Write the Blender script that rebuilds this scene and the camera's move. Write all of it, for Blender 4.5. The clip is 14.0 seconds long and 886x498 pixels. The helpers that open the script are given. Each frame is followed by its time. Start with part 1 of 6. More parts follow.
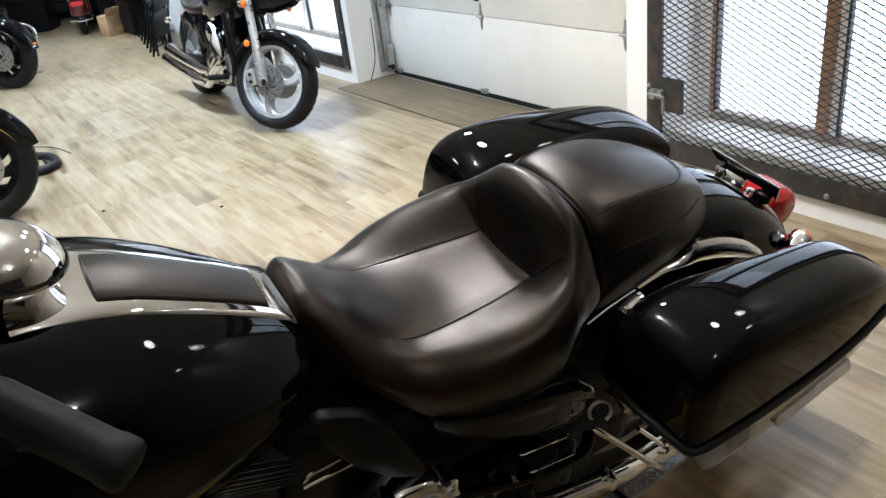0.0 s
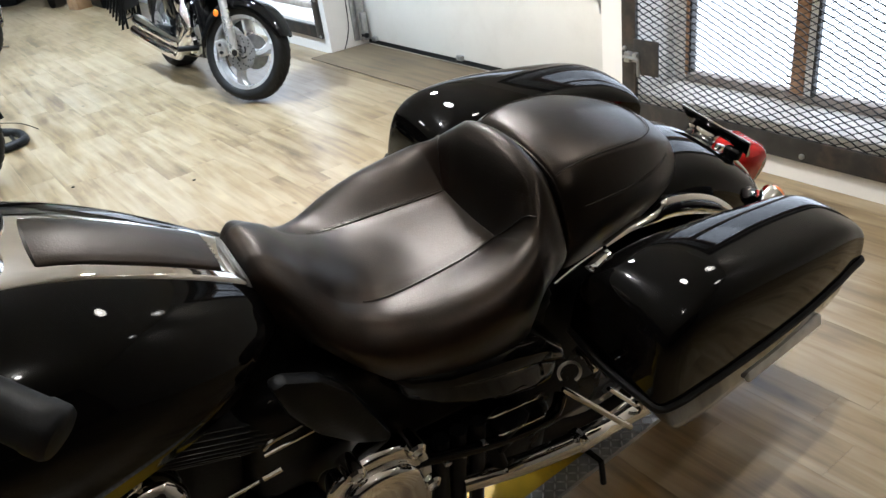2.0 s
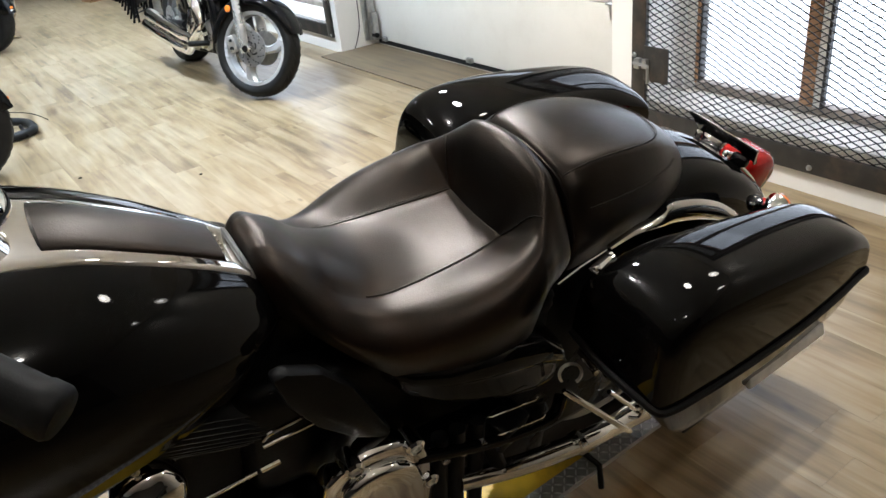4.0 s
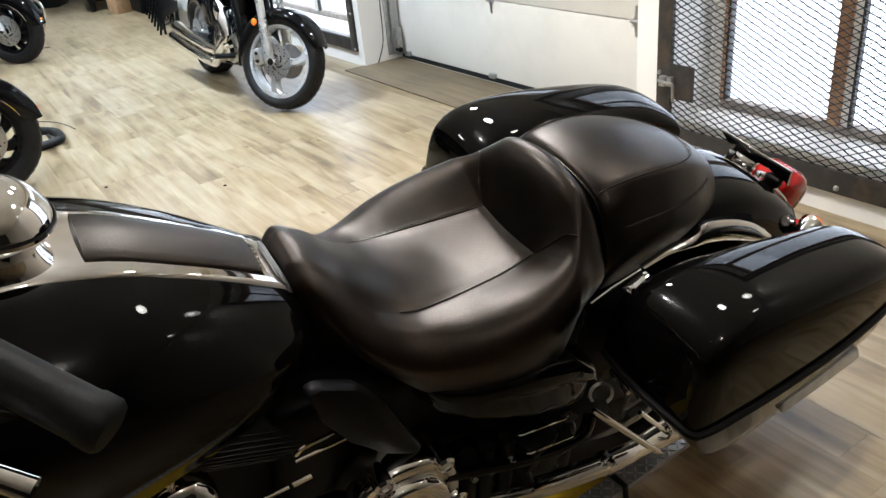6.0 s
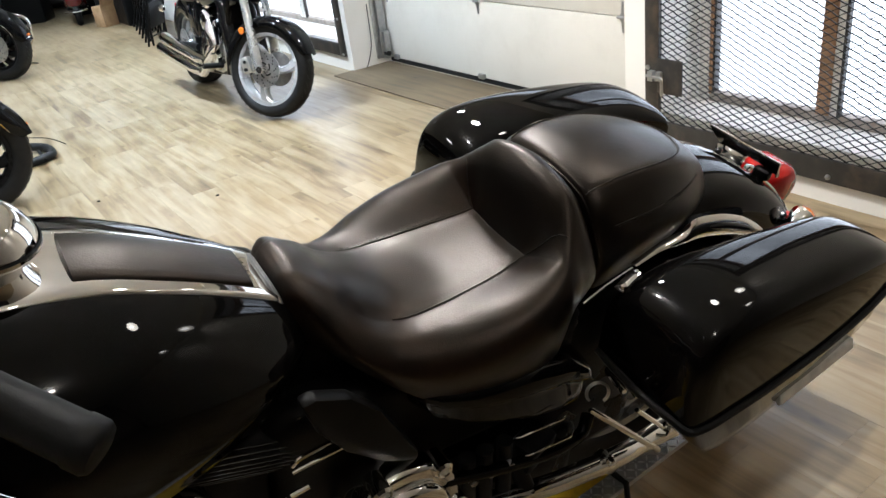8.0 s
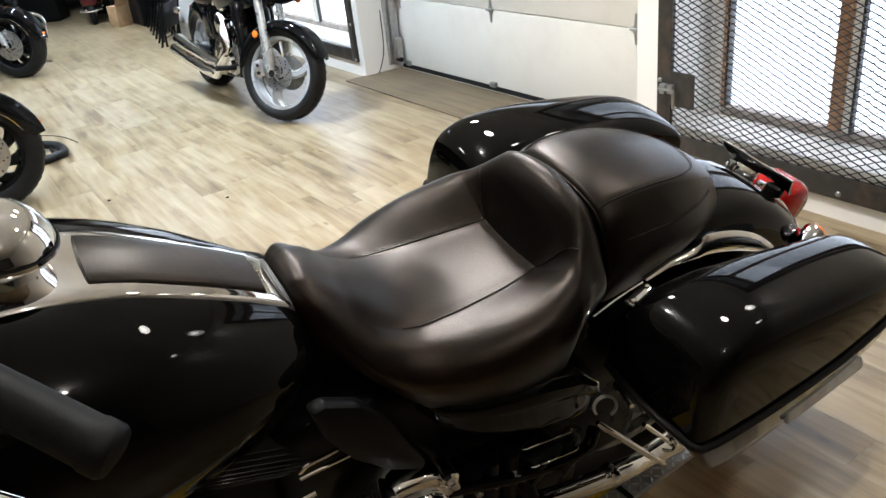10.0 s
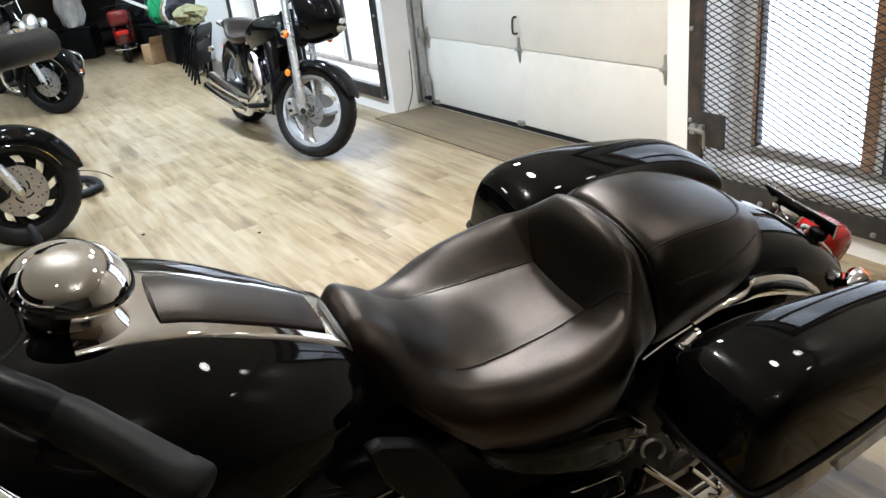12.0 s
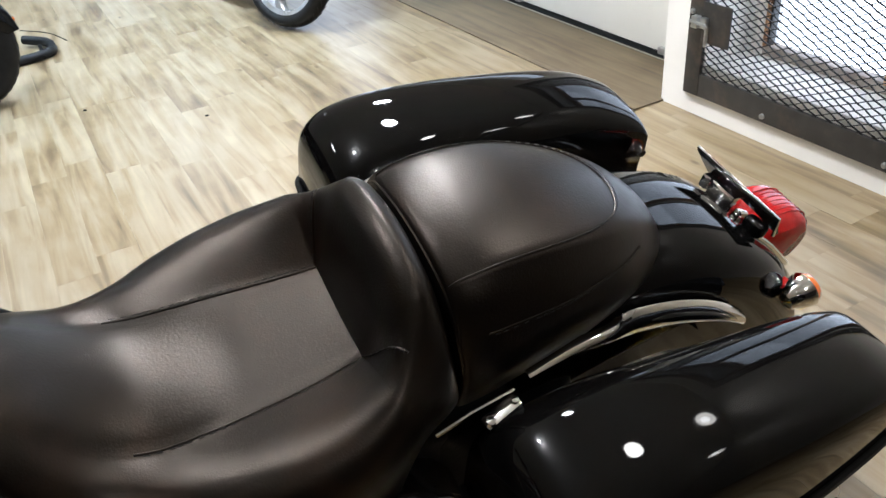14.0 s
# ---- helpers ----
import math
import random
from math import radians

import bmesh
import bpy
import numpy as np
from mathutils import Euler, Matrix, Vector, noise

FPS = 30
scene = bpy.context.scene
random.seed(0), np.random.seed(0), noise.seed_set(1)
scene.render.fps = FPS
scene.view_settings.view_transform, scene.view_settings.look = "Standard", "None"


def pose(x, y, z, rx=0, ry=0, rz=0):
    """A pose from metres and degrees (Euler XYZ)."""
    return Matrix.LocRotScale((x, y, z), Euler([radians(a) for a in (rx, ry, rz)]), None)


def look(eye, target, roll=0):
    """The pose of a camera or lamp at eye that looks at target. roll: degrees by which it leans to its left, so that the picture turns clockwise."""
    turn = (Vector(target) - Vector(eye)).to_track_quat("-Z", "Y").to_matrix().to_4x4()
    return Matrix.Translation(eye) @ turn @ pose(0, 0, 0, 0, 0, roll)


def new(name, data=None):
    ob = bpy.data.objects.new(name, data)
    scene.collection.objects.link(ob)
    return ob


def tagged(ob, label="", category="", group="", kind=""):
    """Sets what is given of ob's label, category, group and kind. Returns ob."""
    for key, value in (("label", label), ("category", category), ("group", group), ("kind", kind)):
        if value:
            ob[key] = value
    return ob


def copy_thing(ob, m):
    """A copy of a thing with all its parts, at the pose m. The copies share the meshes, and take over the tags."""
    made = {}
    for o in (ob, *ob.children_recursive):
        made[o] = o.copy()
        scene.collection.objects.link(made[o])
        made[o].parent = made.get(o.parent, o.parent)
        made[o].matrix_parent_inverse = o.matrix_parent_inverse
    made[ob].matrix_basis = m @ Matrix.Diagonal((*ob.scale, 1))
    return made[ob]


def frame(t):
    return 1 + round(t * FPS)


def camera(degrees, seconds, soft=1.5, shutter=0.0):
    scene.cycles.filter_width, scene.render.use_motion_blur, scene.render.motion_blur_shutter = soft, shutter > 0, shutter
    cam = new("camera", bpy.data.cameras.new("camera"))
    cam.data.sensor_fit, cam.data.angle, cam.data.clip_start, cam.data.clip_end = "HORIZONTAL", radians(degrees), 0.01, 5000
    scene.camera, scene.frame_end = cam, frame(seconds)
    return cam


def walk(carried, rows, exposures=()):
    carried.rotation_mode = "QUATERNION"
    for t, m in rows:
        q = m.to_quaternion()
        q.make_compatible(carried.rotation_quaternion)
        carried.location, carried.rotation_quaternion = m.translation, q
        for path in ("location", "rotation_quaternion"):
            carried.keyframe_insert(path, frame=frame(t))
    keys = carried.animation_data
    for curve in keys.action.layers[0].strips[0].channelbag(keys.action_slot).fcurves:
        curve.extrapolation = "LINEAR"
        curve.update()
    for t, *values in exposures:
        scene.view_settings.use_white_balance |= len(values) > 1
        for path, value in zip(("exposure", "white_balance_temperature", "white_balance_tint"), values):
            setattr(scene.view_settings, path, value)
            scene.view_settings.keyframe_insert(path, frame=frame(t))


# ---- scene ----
cam = camera(59.1, 14.0)
PATH = [
    (0, (0.026, -0.008, 1.564), (-1.494, 0.945, 0.679), -7.3),
    (0.5, (0.027, 0.011, 1.561), (-1.441, 1.046, 0.682), -7.2),
    (1, (0.023, 0.018, 1.548), (-1.459, 1.036, 0.673), -7.6),
    (1.5, (0.026, 0.024, 1.54), (-1.418, 1.053, 0.616), -7.5),
    (2, (0.026, 0.024, 1.531), (-1.446, 0.987, 0.579), -8.0),
    (4.5, (0.029, 0.02, 1.524), (-1.451, 0.979, 0.58), -6.4),
    (5, (0.02, 0.021, 1.523), (-1.46, 0.973, 0.573), -6.5),
    (5.5, (0.011, 0.005, 1.529), (-1.518, 0.911, 0.612), -5.7),
    (6, (0.013, 0.002, 1.531), (-1.503, 0.936, 0.621), -6.1),
    (6.5, (0.023, 0.008, 1.53), (-1.456, 1.003, 0.622), -6.5),
    (7, (0.03, 0.009, 1.527), (-1.434, 1.019, 0.613), -6.5),
    (7.5, (0.029, 0.01, 1.53), (-1.461, 0.981, 0.615), -7.9),
    (8, (0.015, 0.012, 1.534), (-1.497, 0.954, 0.626), -8.0),
    (10.5, (0.01, 0.005, 1.542), (-1.515, 0.942, 0.65), -6.7),
    (11, (0.002, 0.018, 1.529), (-1.475, 0.977, 0.582), -6.7),
    (11.5, (-0.007, 0.002, 1.543), (-1.545, 0.916, 0.651), -6.3),
    (12, (-0.002, -0.037, 1.563), (-1.585, 0.882, 0.757), -6.8),
    (12.5, (0.024, -0.046, 1.556), (-1.321, 1.12, 0.643), -3.2),
    (13, (-0.013, 0.103, 1.551), (-1.531, 0.978, 0.588), -4.2),
    (13.2, (-0.015, 0.171, 1.575), (-1.56, 0.945, 0.569), -3.0),
    (13.5, (-0.051, 0.268, 1.569), (-1.576, 1.057, 0.544), -3.2),
    (13.6, (-0.052, 0.291, 1.58), (-1.584, 1.066, 0.554), -4.6),
    (14, (-0.196, 0.466, 1.516), (-1.688, 1.216, 0.416), -5.5),
]
walk(cam, [(t, look(eye, target, roll)) for t, eye, target, roll in PATH], [(0, 0.48, 5420, 10), (2, 0.47, 5560, 10), (5, 0.47, 5650, 10), (12.6, 0.47, 5600, 10), (13.4, 0.49, 5500, 10), (14, 0.52, 5380, 10)])

# ---------------------------------------------------------------- lights
world = bpy.data.worlds.new("world")
scene.world = world
world.use_nodes = True
wn = world.node_tree
sky = wn.nodes.new("ShaderNodeTexSky")
sky.sky_type, sky.sun_disc = "NISHITA", False
sky.sun_elevation, sky.sun_rotation = radians(35), radians(20)
wn.links.new(sky.outputs[0], wn.nodes["Background"].inputs[0])
wn.nodes["Background"].inputs[1].default_value = 0.1
# lamp places with their share of the full power; several are added to brighten wall and seat
SPOTS = [(-10.5, 1.6, 1.5), (-7.9, 1.6, 1.5), (-5.3, 1.6, 1.45), (-2.7, 1.75, 1.35), (-1.9, 1.5, 0.28), (0.25, -0.35, 0.12), (-10.5, -1.0, 1.2), (-7.9, -1.0, 1.3), (-5.3, -1.0, 1.25), (-2.9, -1.0, 0.32),
         (-4.0, 0.3, 0.50), (-1.5, 0.3, 0.17), (-0.7, 1.8, 0.10), (0.9, 0.7, 0.055), (0.3, 2.7, 0.04), (-0.75, 2.75, 0.05), (-4.2, -3.5, 0.5)]
FILL_POINTS = ((-1.5, 0.3), (0.9, 0.7))   # lamps that shine all round, added to brighten the ceiling
CEIL = 2.9
SPOT_WATTS, SKY_GLOW = 38.0, 2.4
# the sky's light that falls through the barred window from above
daylight = bpy.data.lights.new("window_daylight", "AREA")
daylight.shape, daylight.size, daylight.size_y, daylight.energy, daylight.color = "RECTANGLE", 1.4, 1.1, 9.0, (0.96, 0.98, 1.0)
new("window_daylight", daylight).matrix_world = look((-1.87, 4.30, 3.10), (-1.87, 2.9, 0.8))

# ---------------------------------------------------------------- helpers


def link_nodes(m):
    return m.node_tree.nodes, m.node_tree.links


def material(name, colour, rough=0.5, metal=0.0, vary=0.0, scale=20.0, bump=0.0, bump_scale=80.0, coat=0.0, dirt=None, dirt_scale=3.0, dirt_amount=0.35, rough_vary=0.0, spec=0.5):
    """A principled material with variation at two scales, relief and wear."""
    m = bpy.data.materials.new(name)
    m.use_nodes = True
    n, l = link_nodes(m)
    p = n["Principled BSDF"]
    p.inputs["Base Color"].default_value = (*colour, 1)
    p.inputs["Roughness"].default_value = rough
    p.inputs["Metallic"].default_value = metal
    p.inputs["Coat Weight"].default_value = coat
    p.inputs["Coat Roughness"].default_value = 0.02
    p.inputs["Specular IOR Level"].default_value = spec
    geo = n.new("ShaderNodeNewGeometry")
    last = None
    if vary:
        t = n.new("ShaderNodeTexNoise")
        t.inputs["Scale"].default_value, t.inputs["Detail"].default_value = scale, 6
        l.new(geo.outputs["Position"], t.inputs["Vector"])
        r = n.new("ShaderNodeValToRGB")
        r.color_ramp.elements[0].position, r.color_ramp.elements[1].position = 0.3, 0.72
        r.color_ramp.elements[0].color = (*[c * (1 - vary) for c in colour], 1)
        r.color_ramp.elements[1].color = (*[min(1, c * (1 + vary)) for c in colour], 1)
        l.new(t.outputs["Fac"], r.inputs[0])
        last = r.outputs[0]
    if dirt:
        t = n.new("ShaderNodeTexNoise")
        t.inputs["Scale"].default_value, t.inputs["Detail"].default_value, t.inputs["Roughness"].default_value = dirt_scale, 8, 0.65
        l.new(geo.outputs["Position"], t.inputs["Vector"])
        r = n.new("ShaderNodeValToRGB")
        r.color_ramp.elements[0].position, r.color_ramp.elements[1].position = 0.5, 0.75
        r.color_ramp.elements[1].color = (dirt_amount, dirt_amount, dirt_amount, 1)
        l.new(t.outputs["Fac"], r.inputs[0])
        mix = n.new("ShaderNodeMixRGB")
        mix.inputs[1].default_value, mix.inputs[2].default_value = (*colour, 1), (*dirt, 1)
        if last:
            l.new(last, mix.inputs[1])
        l.new(r.outputs[0], mix.inputs[0])
        last = mix.outputs[0]
    if last:
        l.new(last, p.inputs["Base Color"])
    if rough_vary:
        t = n.new("ShaderNodeTexNoise")
        t.inputs["Scale"].default_value, t.inputs["Detail"].default_value = 9.0, 5
        l.new(geo.outputs["Position"], t.inputs["Vector"])
        mr = n.new("ShaderNodeMapRange")
        mr.inputs["To Min"].default_value, mr.inputs["To Max"].default_value = max(0.0, rough - rough_vary), rough + rough_vary
        l.new(t.outputs["Fac"], mr.inputs["Value"])
        l.new(mr.outputs[0], p.inputs["Roughness"])
    if bump:
        t = n.new("ShaderNodeTexNoise")
        t.inputs["Scale"].default_value, t.inputs["Detail"].default_value = bump_scale, 4
        l.new(geo.outputs["Position"], t.inputs["Vector"])
        b = n.new("ShaderNodeBump")
        b.inputs["Strength"].default_value, b.inputs["Distance"].default_value = bump, 0.002
        l.new(t.outputs["Fac"], b.inputs["Height"])
        l.new(b.outputs[0], p.inputs["Normal"])
    return m


def glow(name, colour, strength):
    m = bpy.data.materials.new(name)
    m.use_nodes = True
    n, l = link_nodes(m)
    n.remove(n["Principled BSDF"])
    e = n.new("ShaderNodeEmission")
    e.inputs[0].default_value, e.inputs[1].default_value = (*colour, 1), strength
    l.new(e.outputs[0], n["Material Output"].inputs[0])
    return m


def plank_material(name, dark, mid, light, rough):
    """Printed wood boards: long grain, knots and a shade of its own for each board."""
    m = bpy.data.materials.new(name)
    m.use_nodes = True
    n, l = link_nodes(m)
    p = n["Principled BSDF"]
    geo, info = n.new("ShaderNodeNewGeometry"), n.new("ShaderNodeObjectInfo")
    add = n.new("ShaderNodeMath")
    l.new(geo.outputs["Random Per Island"], add.inputs[0])
    l.new(info.outputs["Random"], add.inputs[1])
    fr = n.new("ShaderNodeMath")
    fr.operation = "FRACT"
    l.new(add.outputs[0], fr.inputs[0])
    off = n.new("ShaderNodeVectorMath")
    off.operation = "MULTIPLY_ADD"
    comb = n.new("ShaderNodeCombineXYZ")
    for k in range(3):
        l.new(fr.outputs[0], comb.inputs[k])
    off.inputs[1].default_value = (37.0, 23.0, 11.0)
    l.new(comb.outputs[0], off.inputs[0])
    l.new(geo.outputs["Position"], off.inputs[2])
    mp = n.new("ShaderNodeMapping")
    mp.inputs["Scale"].default_value = (0.8, 8.5, 1.0)
    l.new(off.outputs[0], mp.inputs["Vector"])
    grain = n.new("ShaderNodeTexNoise")
    grain.inputs["Scale"].default_value, grain.inputs["Detail"].default_value, grain.inputs["Distortion"].default_value = 2.2, 7, 0.6
    l.new(mp.outputs[0], grain.inputs["Vector"])
    blot = n.new("ShaderNodeTexNoise")
    blot.inputs["Scale"].default_value, blot.inputs["Detail"].default_value = 3.2, 6
    l.new(off.outputs[0], blot.inputs["Vector"])
    s1 = n.new("ShaderNodeMath")
    s1.operation = "MULTIPLY_ADD"
    l.new(fr.outputs[0], s1.inputs[0])
    s1.inputs[1].default_value, s1.inputs[2].default_value = 0.12, -0.06
    s2 = n.new("ShaderNodeMath")
    l.new(grain.outputs["Fac"], s2.inputs[0])
    l.new(s1.outputs[0], s2.inputs[1])
    s3 = n.new("ShaderNodeMath")
    s3.operation = "MULTIPLY_ADD"
    l.new(blot.outputs["Fac"], s3.inputs[0])
    s3.inputs[1].default_value = 0.42
    l.new(s2.outputs[0], s3.inputs[2])
    r = n.new("ShaderNodeValToRGB")
    el = r.color_ramp.elements
    el[0].position, el[0].color = 0.44, (*dark, 1)
    el[1].position, el[1].color = 1.04, (*light, 1)
    e = el.new(0.68)
    e.color = (*mid, 1)
    e = el.new(0.81)
    e.color = (mid[0] * 0.62 + light[0] * 0.38, mid[1] * 0.62 + light[1] * 0.40, mid[2] * 0.62 + light[2] * 0.48, 1)
    l.new(s3.outputs[0], r.inputs[0])
    # small dark knots, drawn out along the grain
    kmap = n.new("ShaderNodeMapping")
    kmap.inputs["Scale"].default_value = (2.2, 5.0, 1.0)
    l.new(off.outputs[0], kmap.inputs["Vector"])
    vor = n.new("ShaderNodeTexVoronoi")
    vor.inputs["Scale"].default_value = 1.0
    l.new(kmap.outputs[0], vor.inputs["Vector"])
    knot = n.new("ShaderNodeValToRGB")
    knot.color_ramp.elements[0].position, knot.color_ramp.elements[0].color = 0.02, (0.42, 0.38, 0.34, 1)
    knot.color_ramp.elements[1].position, knot.color_ramp.elements[1].color = 0.075, (1, 1, 1, 1)
    l.new(vor.outputs["Distance"], knot.inputs[0])
    mul = n.new("ShaderNodeMixRGB")
    mul.blend_type = "MULTIPLY"
    mul.inputs[0].default_value = 1.0
    l.new(r.outputs[0], mul.inputs[1])
    l.new(knot.outputs[0], mul.inputs[2])
    l.new(mul.outputs[0], p.inputs["Base Color"])
    p.inputs["Specular IOR Level"].default_value = 0.8
    mr = n.new("ShaderNodeMapRange")
    mr.inputs["To Min"].default_value, mr.inputs["To Max"].default_value = rough - 0.06, rough + 0.1
    l.new(grain.outputs["Fac"], mr.inputs["Value"])
    l.new(mr.outputs[0], p.inputs["Roughness"])
    b = n.new("ShaderNodeBump")
    b.inputs["Strength"].default_value, b.inputs["Distance"].default_value = 0.12, 0.001
    l.new(grain.outputs["Fac"], b.inputs["Height"])
    l.new(b.outputs[0], p.inputs["Normal"])
    return m


def clear_glass(name):
    m = bpy.data.materials.new(name)
    m.use_nodes = True
    n, l = link_nodes(m)
    n.remove(n["Principled BSDF"])
    mix, tr, gl = n.new("ShaderNodeMixShader"), n.new("ShaderNodeBsdfTransparent"), n.new("ShaderNodeBsdfGlossy")
    gl.inputs["Roughness"].default_value = 0.01
    mix.inputs[0].default_value = 0.05
    l.new(tr.outputs[0], mix.inputs[1])
    l.new(gl.outputs[0], mix.inputs[2])
    l.new(mix.outputs[0], n["Material Output"].inputs[0])
    return m


class Shape:
    """Collects faces for one mesh."""

    def __init__(self):
        self.v, self.f = [], []

    def add(self, verts, faces):
        k = len(self.v)
        self.v += [tuple(p) for p in verts]
        self.f += [tuple(i + k for i in f) for f in faces]
        return self

    def box(self, c, size, turn=(0, 0, 0), bevel=0.0, seg=2):
        bm = bmesh.new()
        bmesh.ops.create_cube(bm, size=1.0, matrix=pose(*c, *turn) @ Matrix.Diagonal((*size, 1)))
        if bevel:
            bmesh.ops.bevel(bm, geom=bm.edges[:], offset=bevel, segments=seg, affect="EDGES", profile=0.5)
        return self.take(bm)

    def take(self, bm):
        bm.verts.index_update()
        self.add([v.co.copy() for v in bm.verts], [[v.index for v in f.verts] for f in bm.faces])
        bm.free()
        return self

    def grid(self, rows, wrap=False, caps=False):
        nr, nc = len(rows), len(rows[0])
        v = [p for r in rows for p in r]
        f = []
        for i in range(nr - 1):
            for j in range(nc if wrap else nc - 1):
                k = (j + 1) % nc
                f.append((i * nc + j, i * nc + k, (i + 1) * nc + k, (i + 1) * nc + j))
        if caps:
            f.append(tuple(range(nc))[::-1])
            f.append(tuple((nr - 1) * nc + j for j in range(nc)))
        return self.add(v, f)

    def tube(self, pts, r, n=10, caps=True, smooth=0):
        """A round bar along points; r is one radius or one for each point."""
        pts = [Vector(p) for p in pts]
        rs = list(r) if isinstance(r, (list, tuple)) else [r] * len(pts)
        if smooth:
            a = spline([(*p, q) for p, q in zip(pts, rs)], smooth)
            pts, rs = [Vector(p[:3]) for p in a], [p[3] for p in a]
        rows = []
        up = None
        for i, p in enumerate(pts):
            d = (pts[min(i + 1, len(pts) - 1)] - pts[max(i - 1, 0)]).normalized()
            if up is None:
                up = Vector((0, 0, 1)) if abs(d.z) < 0.9 else Vector((1, 0, 0))
            a = (up - d * up.dot(d)).normalized()
            up = a
            b = d.cross(a)
            rows.append([p + (a * math.cos(2 * math.pi * k / n) + b * math.sin(2 * math.pi * k / n)) * rs[i] for k in range(n)])
        return self.grid(rows, True, caps)

    def lathe(self, prof, m=Matrix(), n=32, arc=(0, 360), wrap=True):
        """A profile of (radius, height) turned about the z axis of m."""
        full = abs(arc[1] - arc[0]) >= 360
        cnt = n if full else n + 1
        ang = [radians(arc[0] + (arc[1] - arc[0]) * k / n) for k in range(cnt)]
        rows = [[m @ Vector((r * math.cos(a), r * math.sin(a), z)) for a in ang] for r, z in prof]
        return self.grid(rows, full)

    def plate(self, outline, m, thick, bevel=0.0):
        """A flat outline of (x, y) in the plane of m, with thickness along its z axis."""
        bm = bmesh.new()
        vs = [bm.verts.new(m @ Vector((x, y, 0))) for x, y in outline]
        face = bm.faces.new(vs)
        nrm = (m.to_3x3() @ Vector((0, 0, 1))).normalized()
        ex = bmesh.ops.extrude_face_region(bm, geom=[face])
        bmesh.ops.translate(bm, vec=nrm * thick, verts=[g for g in ex["geom"] if isinstance(g, bmesh.types.BMVert)])
        bmesh.ops.recalc_face_normals(bm, faces=bm.faces[:])
        if bevel:
            bmesh.ops.bevel(bm, geom=bm.edges[:], offset=bevel, segments=2, affect="EDGES", profile=0.5)
        return self.take(bm)


def spline(pts, steps):
    """Catmull-Rom through points of any dimension."""
    p = np.array(pts, float)
    out = []
    for i in range(len(p) - 1):
        p0, p1, p2, p3 = p[max(i - 1, 0)], p[i], p[i + 1], p[min(i + 2, len(p) - 1)]
        for k in range(steps):
            t = k / steps
            out.append(0.5 * (2 * p1 + (p2 - p0) * t + (2 * p0 - 5 * p1 + 4 * p2 - p3) * t * t + (3 * p1 - p0 - 3 * p2 + p3) * t ** 3))
    out.append(p[-1])
    return out


def skin(stations, along=6, across=4):
    """A rounded body from stations along y: (y, centre height, then half-width and height pairs outwards and down), the same on both sides."""
    a = spline([[s[0], s[1], *[c for q in s[2:] for c in q]] for s in stations], along)
    rows = []
    for r in a:
        y, half = r[0], [(0.0, r[1])] + [(r[k], r[k + 1]) for k in range(2, len(r), 2)]
        line = [(-u, h) for u, h in half[:0:-1]] + half
        rows.append([(u, y, h) for u, h in spline(line, across)])
    return rows


def skin_bottom(rows):
    """Closes a skin below and at both ends."""
    s = Shape().grid(rows)
    n = len(rows[0])
    k = len(rows)
    for i in range(k - 1):
        s.f.append((i * n + n - 1, i * n, (i + 1) * n, (i + 1) * n + n - 1))
    s.f.append(tuple(range(n))[::-1])
    s.f.append(tuple((k - 1) * n + j for j in range(n)))
    return s


def mesh_of(shape, mat, name, sharp=38):
    me = bpy.data.meshes.new(name)
    me.from_pydata([tuple(v) for v in shape.v], [], shape.f)
    bm = bmesh.new()
    bm.from_mesh(me)
    bmesh.ops.recalc_face_normals(bm, faces=bm.faces[:])
    bm.to_mesh(me)
    bm.free()
    me.materials.append(mat)
    me.shade_smooth()
    me.set_sharp_from_angle(angle=radians(sharp))
    return me


def part(name, shape, mat, parent, label="", sharp=38, place=None):
    if place:
        shape.v = [place @ Vector(p) for p in shape.v]
    ob = new(name, mesh_of(shape, mat, name, sharp))
    ob.parent = parent
    return tagged(ob, label)


def thing(name, label, category, group="", m=Matrix()):
    ob = new(name)
    ob.empty_display_size = 0.1
    ob.matrix_basis = m
    return tagged(ob, label, category, group)


def solid(name, shape, mat, label, category, group="", kind="", m=Matrix()):
    ob = new(name, mesh_of(shape, mat, name))
    ob.matrix_basis = m
    return tagged(ob, label, category, group, kind)


# ---------------------------------------------------------------- materials
WALL = material("white_wall_paint", (0.78, 0.75, 0.70), 0.6, vary=0.03, scale=2.0, bump=0.25, bump_scale=120, dirt=(0.55, 0.5, 0.44), dirt_scale=1.6, dirt_amount=0.25)
CEILING = material("beige_ceiling", (0.88, 0.87, 0.85), 0.8, vary=0.05, scale=3.0, bump=0.3, bump_scale=60)
DOOR_WHITE = material("cream_door_steel", (0.72, 0.69, 0.62), 0.42, vary=0.03, scale=1.2, bump=0.12, bump_scale=220, dirt=(0.5, 0.46, 0.38), dirt_scale=2.2, dirt_amount=0.3)
BOARDS = plank_material("pale_oak_vinyl", (0.075, 0.047, 0.019), (0.212, 0.155, 0.079), (0.325, 0.262, 0.160), 0.34)
MAT_BROWN = plank_material("worn_brown_board", (0.036, 0.022, 0.008), (0.088, 0.059, 0.023), (0.142, 0.101, 0.047), 0.66)
GROUT = material("dark_joint", (0.24, 0.19, 0.12), 0.7, vary=0.2, scale=8)
STEEL_DARK = material("painted_black_steel", (0.032, 0.030, 0.028), 0.38, 0.2, vary=0.3, scale=14, bump=0.2, bump_scale=90, dirt=(0.16, 0.10, 0.06), dirt_scale=7, dirt_amount=0.4)
